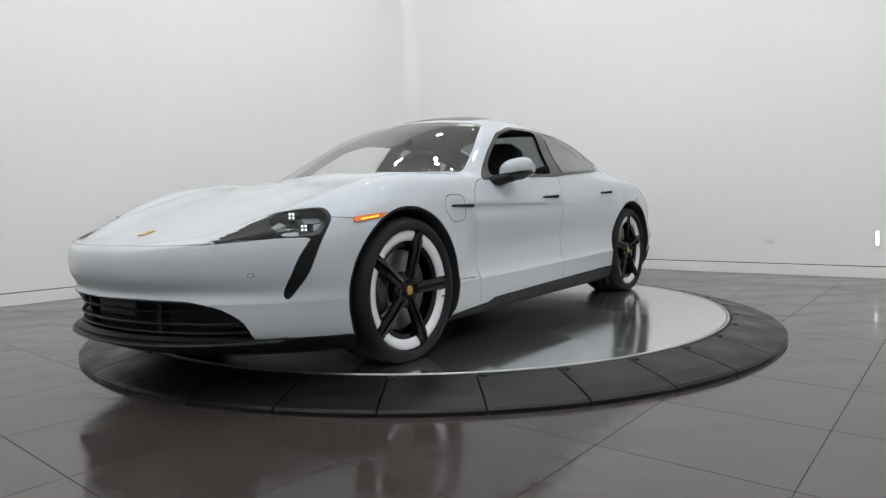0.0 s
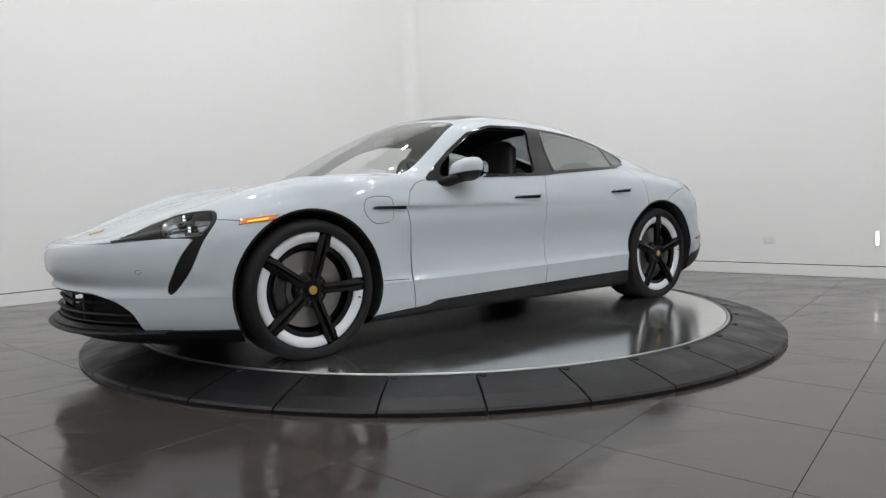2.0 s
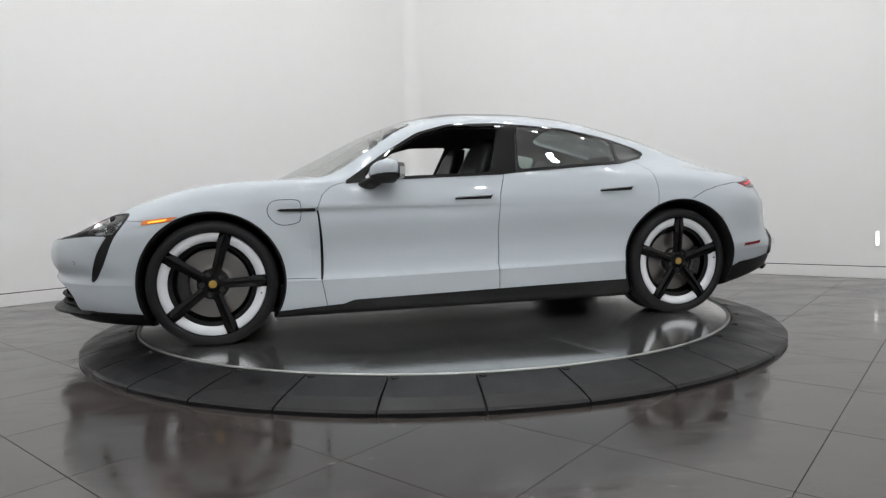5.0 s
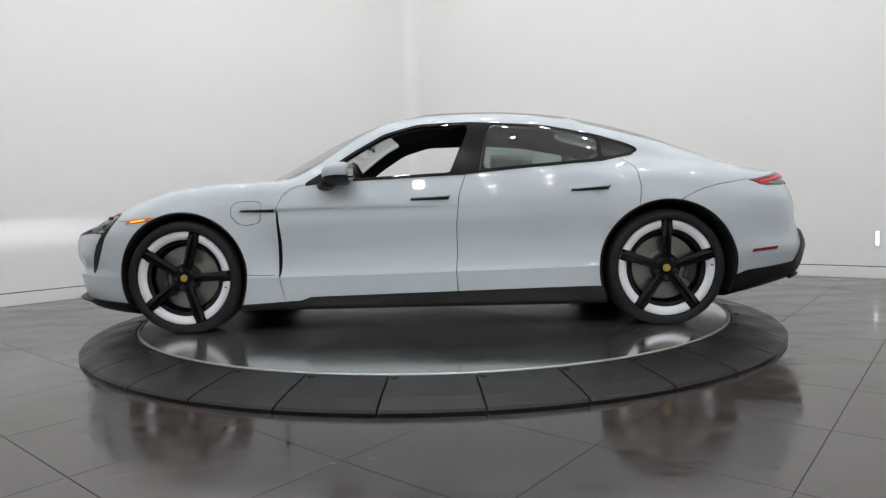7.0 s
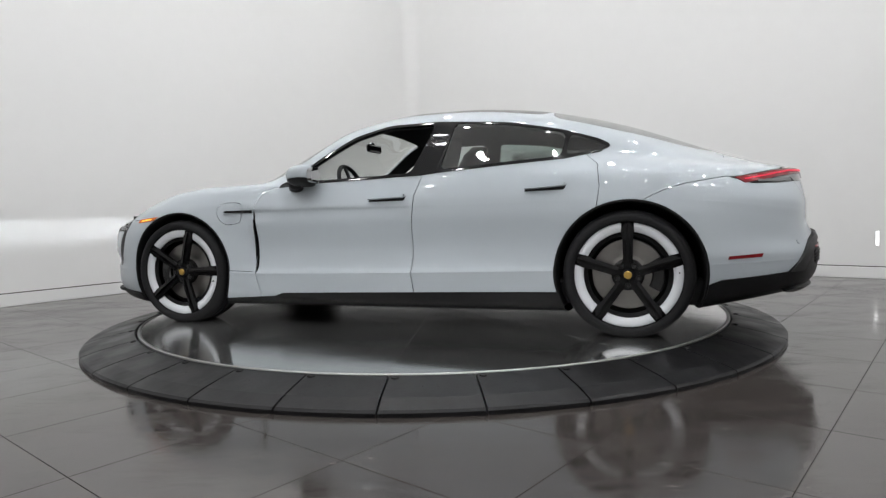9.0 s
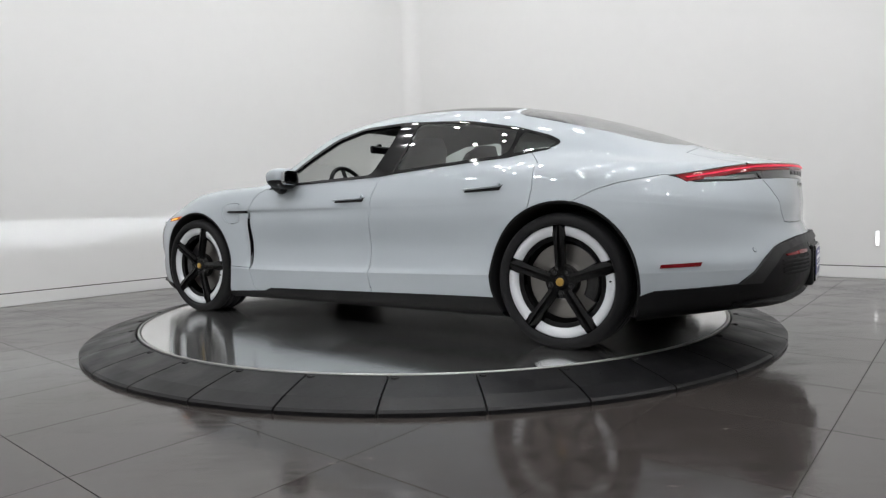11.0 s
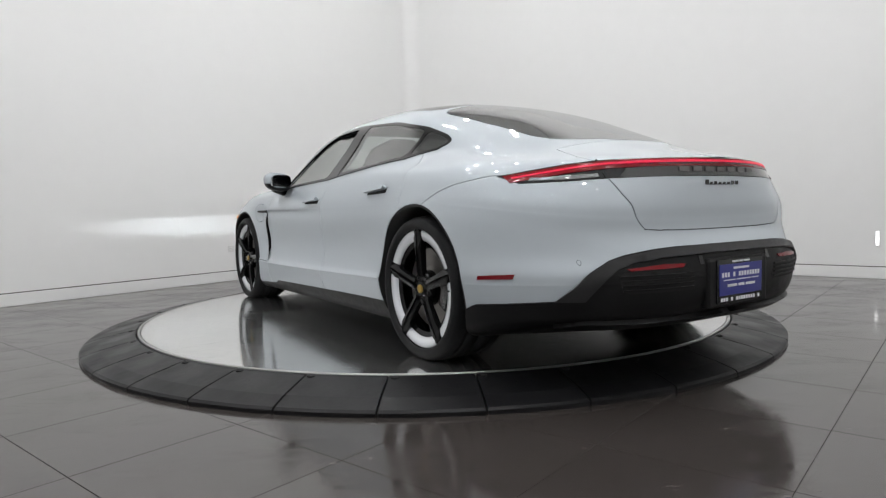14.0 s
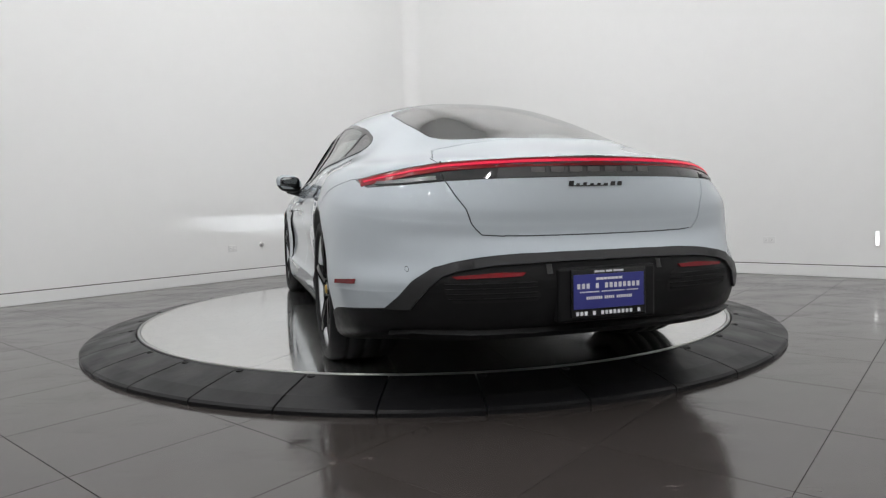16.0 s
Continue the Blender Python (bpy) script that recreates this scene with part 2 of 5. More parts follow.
def outlet(p, q, z, east, label, knob=False):
    """A wall socket: plate, two sockets with slots, and a screw."""
    root = new("wall_hook" if knob else "wall_outlet")
    tagged(root, label, "wall fitting" if knob else "power outlet")
    # local x along the wall, y out of it
    root.matrix_basis = Matrix.Translation(room(p, q, z)) @ Matrix.Rotation(GRID + (math.pi / 2 if east else math.pi), 4, "Z")
    if knob:
        bm = lathe(bmesh.new(), [(0.0, 0.035), (0.015, 0.034), (0.02, 0.028), (0.02, 0.012), (0.03, 0.006), (0.032, 0.0)], 24, "y")
        part("knob", bm, M_TRIM, root)
        return
    part("plate", box(bmesh.new(), (-0.058, -0.001, -0.036), (0.058, 0.006, 0.036), 0.003), M_OUTLET, root)
    for s in (-1, 1):
        sock = part("socket", box(bmesh.new(), (s * 0.027 - 0.017, 0.004, -0.022), (s * 0.027 + 0.017, 0.0085, 0.022), 0.003), M_BASE, root)
        for o in (-0.007, 0.007):
            part("slot", box(bmesh.new(), (s * 0.027 - 0.006, 0.008, o - 0.0015), (s * 0.027 + 0.006, 0.0095, o + 0.0015)), M_DARK, sock)


M_OUTLET = mat("outlet_plate", (0.70, 0.70, 0.69), 0.4, grain=0.02, scale=30)
outlet(WALL_P, -1.405, 0.38, True, "grey power outlet plate on the white wall")
outlet(0.69, WALL_Q, 0.39, False, "white power outlet plate on the white wall")
outlet(1.10, WALL_Q, 0.415, False, "small round metal hook stud on the white wall", True)
slot = new("wall_light")
tagged(slot, "slim upright lit wall light with bright lens", "wall light")
slot.matrix_basis = Matrix.Translation(room(WALL_P, -2.39, 0.405)) @ Matrix.Rotation(GRID + math.pi / 2, 4, "Z")
part("housing", box(bmesh.new(), (-0.018, -0.001, -0.075), (0.018, 0.012, 0.075), 0.004), M_BASE, slot)
part("lens", box(bmesh.new(), (-0.014, 0.008, -0.07), (0.014, 0.016, 0.07), 0.004), M_SLOT, slot)
# small round downlights in even rows over the whole ceiling; their lenses give the room its light
def downlight(x, y):
    root = new("downlight")
    root.location = (x, y, CEIL)
    tagged(root, "small round recessed ceiling downlight with white rim", "ceiling light", "ceiling downlights")
    part("rim", lathe(bmesh.new(), [(0.10, 0.0), (0.10, -0.016), (0.08, -0.020), (0.075, 0.0)], 28), M_BASE, root)
    bm = bmesh.new()
    bmesh.ops.create_circle(bm, cap_ends=True, radius=0.074, segments=24)
    for v in bm.verts:
        v.co.z = -0.012
    bmesh.ops.reverse_faces(bm, faces=bm.faces[:])
    part("lens", bm, M_LENS, root)


for i in range(7):
    for j in range(7):
        at = room(-6.1 + 1.50 * i, -5.7 + 1.42 * j)
        downlight(at.x, at.y)
# ---- the turntable ----
RING_IN, RING_OUT = 2.035, 2.345
turntable = new("turntable")
tagged(turntable, "round turning deck of brushed stainless steel plates", "turntable")
turntable.location = (0, 0, 0)


def sector(r0, r1, a0, a1, z0, z1, n):
    """A wedge of the deck, as an outline."""
    pts = [(r1 * math.cos(a0 + (a1 - a0) * i / n), r1 * math.sin(a0 + (a1 - a0) * i / n)) for i in range(n + 1)]
    if r0 > 0:
        pts += [(r0 * math.cos(a1 + (a0 - a1) * i / n), r0 * math.sin(a1 + (a0 - a1) * i / n)) for i in range(n + 1)]
    else:
        pts.append((0, 0))
    return pts


for k in range(10):
    a0, a1 = radians(30 + 36 * k), radians(66 + 36 * k)
    mid = (a0 + a1) / 2
    gap = 0.0022
    bm = bmesh.new()
    # each plate lies with its own brushing direction in its own space
    pts = sector(0, RING_IN - 0.022 - gap, a0, a1, 0, 1, 14)
    # the brushing of each plate runs parallel to one of its long edges
    grain_turn = a0
    inn = Matrix.Rotation(-grain_turn, 2)
    loc = []
    for x, y in pts:
        v = inn @ Vector((x, y))
        u = inn @ Vector((math.cos(mid), math.sin(mid)))
        v = (v - u * 0.5) * 0.9985 + u * 0.5 + u * 0.0008
        loc.append((v.x, v.y))
    prism(bm, loc, DECK - 0.02, DECK, 0.001)
    ob = part("deck_plate", bm, M_STEEL, turntable)
    ob.matrix_basis = pose(0, 0, 0, 0, 0, math.degrees(grain_turn))
part("deck_rim", lathe(bmesh.new(), [(RING_IN - 0.021, DECK - 0.05), (RING_IN - 0.021, DECK + 0.001), (RING_IN - 0.016, DECK + 0.004), (RING_IN - 0.007, DECK + 0.004), (RING_IN - 0.004, DECK), (RING_IN - 0.004, DECK - 0.05)], 160), M_TRIM, turntable, "bright steel edge trim", smooth=False)
part("drum", lathe(bmesh.new(), [(0.0, 0.01), (RING_IN - 0.03, 0.01), (RING_IN - 0.03, DECK - 0.022), (0.0, DECK - 0.022)], 96), M_DARK, turntable)

# the fixed black ramp ring round the deck, in 34 rubber blocks
ramp = new("ramp_ring")
tagged(ramp, "low black rubber ramp ring round the turntable", "ramp")
STEP = math.tau / 34


def ramp_block(seed):
    """One block: a wedge with a sloped top, chamfered nose and two screw holes."""
    bm = bmesh.new()
    n, g = 6, 0.0019
    prof = [(RING_IN + 0.003, 0.0), (RING_IN + 0.003, DECK - 0.006), (RING_IN + 0.012, DECK + 0.001), (RING_OUT - 0.10, DECK - 0.036), (RING_OUT - 0.012, 0.028), (RING_OUT, 0.018), (RING_OUT, 0.0)]
    rows = []
    for i in range(n + 1):
        a = -STEP / 2 + STEP * i / n
        a = max(-STEP / 2 + g, min(STEP / 2 - g, a))
        rows.append([bm.verts.new((r * math.cos(a), r * math.sin(a), z)) for r, z in prof])
    for i in range(n):
        for j in range(len(prof) - 1):
            bm.faces.new((rows[i][j], rows[i][j + 1], rows[i + 1][j + 1], rows[i + 1][j]))
    bm.faces.new(rows[0][::-1])
    bm.faces.new(rows[-1])
    bmesh.ops.recalc_face_normals(bm, faces=bm.faces)
    me = bpy.data.meshes.new("ramp_block")
    bm.to_mesh(me)
    bm.free()
    me.materials.append(M_RUBBER)
    return me


block_mesh = ramp_block(0)
bolt_bm = lathe(bmesh.new(), [(0.0, 0.003), (0.006, 0.004), (0.009, 0.0075), (0.012, 0.007), (0.013, 0.0)], 14)
bolt_me = bpy.data.meshes.new("bolt")
bolt_bm.to_mesh(bolt_me)
bolt_bm.free()
bolt_me.materials.append(M_DARK)
for k in range(34):
    ob = new("ramp_block", block_mesh)
    ob.parent = ramp
    a = radians(-95.9) + STEP * (k + 0.5)
    ob.rotation_euler = (0, 0, a)
    bolt = new("bolt", bolt_me)
    bolt.parent = ob
    bolt.scale = (1.5, 1.5, 1.2)
    bolt.location = ((RING_IN + 0.03) * math.cos(-0.42 * STEP), (RING_IN + 0.03) * math.sin(-0.42 * STEP), DECK - 0.008)

# ---- the car ----
# car space: x forward, y to its left, z up from the deck
car = new("car")
tagged(car, "pale grey four-door electric sports saloon, clean, standing on the turntable", "car")
CAR_AT = Matrix.Translation((0.03, 0.045, DECK))


def knots(s):
    """Knots written as 'u value, u value': sorted from tail to nose."""
    k = sorted(tuple(float(a) for a in q.split()) for q in s.split(","))
    return np.array([a for a, _ in k]), np.array([b for _, b in k])


def curve(s, u):
    """A smooth curve without overshoot through the knots."""
    x, y = knots(s)
    h, d = np.diff(x), np.diff(y) / np.diff(x)
    m = np.zeros(len(x))
    m[0], m[-1] = d[0], d[-1]
    for i in range(1, len(x) - 1):
        if d[i - 1] * d[i] > 0:
            w1, w2 = 2 * h[i] + h[i - 1], h[i] + 2 * h[i - 1]
            m[i] = (w1 + w2) / (w1 / d[i - 1] + w2 / d[i])
    i = np.clip(np.searchsorted(x, u) - 1, 0, len(x) - 2)
    t = np.clip((u - x[i]) / h[i], 0, 1)
    return (2 * t**3 - 3 * t**2 + 1) * y[i] + (t**3 - 2 * t**2 + t) * h[i] * m[i] + (-2 * t**3 + 3 * t**2) * y[i + 1] + (t**3 - t**2) * h[i] * m[i + 1]


def soften(a, w):
    """Fair a curve: a short running mean that keeps its ends."""
    for _ in range(w):
        b = a.copy()
        b[1:-1] = (a[:-2] + 2 * a[1:-1] + a[2:]) / 4
        a = b
    return a


# lengthwise lines of the half body, from the keel to the roof: nose and tail reach, corner roundness, half width, height
NOSE, TAIL = 2.46, -2.50
LINES = [
    (2.30, 2.0, -2.30, 3.0, "-2.5 0, 2.46 0", "-2.5 .215, -2.0 .17, -1.6 .125, 1.7 .115, 2.46 .13"),
    (2.34, 2.1, -2.36, 3.0, "-2.5 .62, -2.0 .74, -1.5 .84, 1.5 .80, 2.46 .83", "-2.5 .215, -2.0 .17, -1.6 .125, 1.7 .115, 2.46 .14"),
    (2.40, 2.15, -2.46, 3.0, "-2.5 .92, -1.5 .93, -.9 .88, 0 .875, .9 .88, 1.5 .91, 2.46 .92", "-2.5 .280, -2.2 .250, -1.9 .20, -1.7 .165, -1 .15, 1 .135, 1.7 .135, 2.0 .155, 2.46 .175"),
    (2.44, 2.2, -2.49, 3.0, "-2.5 .95, -1.45 .96, -.9 .925, 0 .915, .9 .925, 1.45 .945, 2.46 .945", "-2.5 .335, -1.9 .285, -1.5 .25, -1 .245, .7 .215, 1.1 .20, 1.7 .20, 2.1 .23, 2.46 .235"),
    (2.445, 2.2, -2.50, 3.0, "-2.5 .965, -1.45 .985, -1.0 .952, 0 .942, .85 .944, 1.1 .947, 1.45 .96, 2.46 .955", "-2.5 .42, -1.9 .40, -1.4 .37, -1 .36, .85 .335, 1.4 .34, 1.9 .35, 2.46 .36"),
    (2.424, 2.2, -2.50, 3.0, "-2.5 .962, -1.45 .988, -1.05 .942, -.9 .932, 0 .918, .8 .918, .9 .925, 1.1 .942, 1.45 .962, 2.46 .958", "-2.5 .455, -1.9 .445, -1.4 .42, -1 .395, .85 .372, 1.4 .39, 1.9 .395, 2.46 .40"),
    (2.455, 2.2, -2.485, 2.9, "-2.5 .95, -1.5 .985, -1.0 .926, -.2 .902, .6 .902, .9 .91, 1.05 .935, 1.45 .96, 2.46 .96", "-2.5 .515, -1.9 .53, -1.4 .52, 0 .50, 1.4 .49, 2.0 .47, 2.46 .46"),
    (2.46, 2.2, -2.44, 3.1, "-2.5 .945, -1.5 .975, -1.0 .94, -.2 .925, .6 .922, 1.0 .925, 1.45 .955, 2.46 .955", "-2.5 .60, -1.9 .66, -1.4 .68, 0 .66, 1.0 .66, 1.45 .66, 1.9 .60, 2.46 .53"),
    (2.445, 2.2, -2.44, 3.0, "-2.5 .945, -1.5 .945, -1.0 .925, -.2 .918, .6 .912, 1.0 .912, 1.4 .915, 1.8 .92, 2.46 .935", "-2.5 .71, -1.9 .77, -1.4 .80, 0 .79, 1.0 .79, 1.45 .78, 1.9 .69, 2.46 .575"),
    (2.42, 2.2, -2.43, 2.4, "-2.5 .92, -1.7 .915, -1.3 .895, -.9 .885, -.2 .882, .6 .882, 1.0 .875, 1.4 .865, 1.8 .865, 2.46 .90", "-2.5 .865, -1.9 .86, -1.4 .90, -.9 .91, 0 .875, .7 .865, 1.0 .87, 1.4 .86, 1.8 .760, 2.1 .668, 2.28 .616, 2.46 .595"),
    (2.40, 2.2, -2.435, 2.3, "-2.5 .88, -1.7 .85, -1.35 .80, -.9 .842, -.2 .858, .4 .862, .75 .86, 1.0 .83, 1.4 .78, 1.8 .77, 2.46 .80", "-2.5 .888, -1.9 .908, -1.6 .935, -1.35 .965, -.9 .968, -.2 .932, .4 .908, .75 .895, 1.0 .905, 1.25 .905, 1.5 .882, 1.8 .807, 2.1 .698, 2.28 .631, 2.46 .599"),
    (2.39, 2.2, -2.43, 2.3, "-2.5 .74, -1.7 .73, -1.35 .70, -.9 .745, -.2 .755, .25 .765, .5 .80, .75 .81, 1.0 .72, 1.4 .66, 1.8 .64, 2.46 .66", "-2.5 .90, -2.1 .930, -1.8 .955, -1.5 1.0, -1.35 1.025, -.9 1.08, -.2 1.09, .25 1.055, .5 .99, .75 .93, 1.0 .915, 1.25 .895, 1.5 .87, 1.8 .790, 2.1 .688, 2.28 .631, 2.46 .60"),
    (2.385, 2.2, -2.43, 2.3, "-2.5 .58, -1.7 .60, -1.3 .615, -.9 .63, -.2 .64, .25 .635, .5 .68, .75 .71, 1.0 .58, 1.4 .48, 1.8 .46, 2.46 .48", "-2.5 .905, -2.1 .953, -1.8 1.010, -1.5 1.080, -1.3 1.125, -.9 1.215, -.5 1.258, -.2 1.262, .1 1.25, .3 1.222, .5 1.118, .75 .99, 1.0 .92, 1.25 .885, 1.5 .855, 1.8 .782, 2.1 .690, 2.28 .636, 2.46 .601"),
    (2.38, 2.2, -2.43, 2.3, "-2.5 .30, -1.7 .32, -1.3 .35, -.9 .36, -.2 .37, .25 .37, .5 .40, .75 .42, 1.0 .33, 1.4 .25, 2.46 .25", "-2.5 .91, -2.1 .990, -1.8 1.085, -1.5 1.181, -1.2 1.262, -.8 1.338, -.4 1.365, -.1 1.362, .2 1.317, .4 1.247, .6 1.158, .8 1.055, 1.0 .965, 1.12 .915, 1.25 .89, 1.5 .855, 1.8 .790, 2.1 .701, 2.28 .642, 2.46 .602"),
    (2.38, 2.2, -2.43, 2.3, "-2.5 0, 2.46 0", "-2.5 .912, -2.1 1.000, -1.8 1.108, -1.5 1.208, -1.2 1.293, -.8 1.365, -.4 1.388, -.1 1.386, .2 1.347, .4 1.280, .6 1.193, .8 1.09, 1.0 .995, 1.12 .935, 1.25 .898, 1.5 .862, 1.8 .795, 2.1 .704, 2.28 .643, 2.46 .602"),
]


def body_grid(nu=170, sub=5):
    """The half body as a grid of points, tail to nose by keel to roof."""
    s = np.linspace(0, 1, nu)
    u = np.concatenate([[TAIL + (NOSE - TAIL) * (0.5 - 0.5 * np.cos(math.pi * a)) * 0.30 + (NOSE - TAIL) * a * 0.70] for a in s])
    # crowd the stations at both ends
    e = np.array([0.0, 0.0006, 0.002, 0.005, 0.010, 0.018, 0.028])
    u = np.unique(np.concatenate([u, TAIL + e, NOSE - e]))
    rows = []
    for xf, nf, xr, nr, w, z in LINES:
        Y, Z = soften(curve(w, u), 3), soften(curve(z, u), 2)
        qf = np.clip((u - 1.5) / (NOSE - 1.5), 0, 1)
        qr = np.clip((-1.5 - u) / (-1.5 - TAIL), 0, 1)
        Y = Y * (1 - qf**nf) ** (1 / nf) * (1 - qr**nr) ** (1 / nr)
        X = np.where(u > 1.5, 1.5 + qf * (xf - 1.5), np.where(u < -1.5, -1.5 + qr * (xr + 1.5), u))
        rows.append(np.stack([X, Y, Z], -1))
    # a crease runs back from the wing's blade along the front door and fades out
    mid = (9 * (rows[7] + rows[8]) - rows[6] - rows[9]) / 16
    step = np.clip((mid[:, 0] + 0.45) / 0.85, 0, 1)
    fade = step * step * (3 - 2 * step) * np.clip((0.93 - mid[:, 0]) / 0.05, 0, 1)
    low, high = mid.copy(), mid + (rows[8] - rows[7]) * 0.12
    low[:, 1] -= 0.007 * fade
    high[:, 1] += 0.004 * fade
    rows[8:8] = [low, high]
    # close neighbours keep the low door crease crisp
    rows[4:5] = [rows[4] + (rows[3] - rows[4]) * 0.05, rows[4], rows[4] + (rows[5] - rows[4]) * 0.16]
    P = np.array(rows)
    n = len(P)
    out = []
    t = np.linspace(0, 1, sub, endpoint=False)[:, None, None]
    for k in range(n - 1):
        a, b = P[k], P[k + 1]
        pre = P[k - 1] if k > 0 else a * np.array([1, -1, 1]) + np.array([0, 0, 0])
        nxt = P[k + 2] if k + 2 < n else P[k] * np.array([1, -1, 1])
        if k == 0:
            pre = P[1] * np.array([1, -1, 1])
        d0 = np.linalg.norm(a - pre, axis=-1, keepdims=True) ** 0.5 + 1e-4
        d1 = np.linalg.norm(b - a, axis=-1, keepdims=True) ** 0.5 + 1e-4
        d2 = np.linalg.norm(nxt - b, axis=-1, keepdims=True) ** 0.5 + 1e-4
        m1 = (b - a) + d1 * ((a - pre) / d0 - (b - pre) / (d0 + d1))
        m2 = (b - a) + d1 * ((nxt - b) / d2 - (nxt - a) / (d1 + d2))
        out.append((2 * t**3 - 3 * t**2 + 1) * a + (t**3 - 2 * t**2 + t) * m1 + (-2 * t**3 + 3 * t**2) * b + (t**3 - t**2) * m2)
    G = np.concatenate(out + [P[-1:]])
    G[:, :, 1] = np.maximum(G[:, :, 1], 0)
    return G


def body_mesh():
    G = body_grid()
    nv, nu = G.shape[:2]
    bm = bmesh.new()
    vs = [[bm.verts.new(G[i, j]) for j in range(nu)] for i in range(nv)]
    for i in range(nv - 1):
        for j in range(nu - 1):
            bm.faces.new((vs[i][j], vs[i + 1][j], vs[i + 1][j + 1], vs[i][j + 1]))
    bmesh.ops.remove_doubles(bm, verts=bm.verts, dist=0.00004)
    bmesh.ops.dissolve_degenerate(bm, edges=bm.edges, dist=0.00004)
    bm.normal_update()
    return bm


def inside(poly, x, y):
    """Whether a 2D point lies in a closed outline."""
    hit, j = False, len(poly) - 1
    for i in range(len(poly)):
        (xi, yi), (xj, yj) = poly[i], poly[j]
        if (yi > y) != (yj > y) and x < (xj - xi) * (y - yi) / (yj - yi) + xi:
            hit = not hit
        j = i
    return hit


def rounded(text, steps=3, radius=0.022):
    """An outline written as 'x y, x y': its corners softened step by step, none by more than the radius."""
    p = [tuple(float(a) for a in q.split()) for q in text.split(",")]
    for _ in range(steps):
        q = []
        for i in range(len(p)):
            a, b = p[i], p[(i + 1) % len(p)]
            size = math.hypot(b[0] - a[0], b[1] - a[1])
            t = min(0.25, radius / max(size, 1e-6))
            q += [(a[0] + (b[0] - a[0]) * t, a[1] + (b[1] - a[1]) * t), (b[0] + (a[0] - b[0]) * t, b[1] + (a[1] - b[1]) * t)]
        p = q
        radius *= 0.45
    return p


AXES = {"side": (0, 2), "top": (0, 1), "end": (1, 2)}


def cut_region(bm, layer, code, poly, view, cond):
    """Score an outline into the body shell, seen along one axis, and mark the faces within."""
    a, b = AXES[view]
    n = len(poly)
    lo = (min(p[0] for p in poly) - 0.06, min(p[1] for p in poly) - 0.06)
    hi = (max(p[0] for p in poly) + 0.06, max(p[1] for p in poly) + 0.06)
    for i in range(n):
        p, q = poly[i], poly[(i + 1) % n]
        d = (q[0] - p[0], q[1] - p[1])
        size = math.hypot(*d)
        if size < 1e-5:
            continue
        no = [0.0, 0.0, 0.0]
        no[a], no[b] = d[1] / size, -d[0] / size
        co = [0.0, 0.0, 0.0]
        co[a], co[b] = p
        x0, x1 = min(p[0], q[0]) - 0.002, max(p[0], q[0]) + 0.002
        y0, y1 = min(p[1], q[1]) - 0.002, max(p[1], q[1]) + 0.002
        pick = []
        for f in bm.faces:
            c = f.verts[0].co
            if not (lo[0] < c[a] < hi[0] and lo[1] < c[b] < hi[1]):
                continue
            s = [v.co for v in f.verts]
            if max(v[a] for v in s) < x0 or min(v[a] for v in s) > x1 or max(v[b] for v in s) < y0 or min(v[b] for v in s) > y1:
                continue
            if cond(f.calc_center_median()):
                pick.append(f)
        if not pick:
            continue
        geom = set(pick)
        for f in pick:
            geom.update(f.edges)
            geom.update(f.verts)
        bmesh.ops.bisect_plane(bm, geom=list(geom), dist=1e-5, plane_co=co, plane_no=no)
    for f in bm.faces:
        c = f.calc_center_median()
        if cond(c) and inside(poly, c[a], c[b]):
            f[layer] = code


def circle(x, z, r, n=72):
    return [(x + r * math.cos(math.tau * i / n), z + r * math.sin(math.tau * i / n)) for i in range(n)]


AXLE = 0.339
shell = body_mesh()
from mathutils.bvhtree import BVHTree
SKIN = BVHTree.FromBMesh(shell)
shell.faces.ensure_lookup_table()
SKIN_FACE = [[(v.co.copy(), v.normal.copy()) for v in f.verts] for f in shell.faces]
from mathutils.interpolate import poly_3d_calc


def skin_normal(co):
    """The smooth normal of the uncut body at a place on it."""
    at, no, index, _ = SKIN.find_nearest(co)
    corners = SKIN_FACE[index]
    w = poly_3d_calc([c for c, _ in corners], at)
    out = Vector()
    for k, (_, n) in zip(w, corners):
        out += n * k
    return out.normalized() if out.length > 0.2 else no


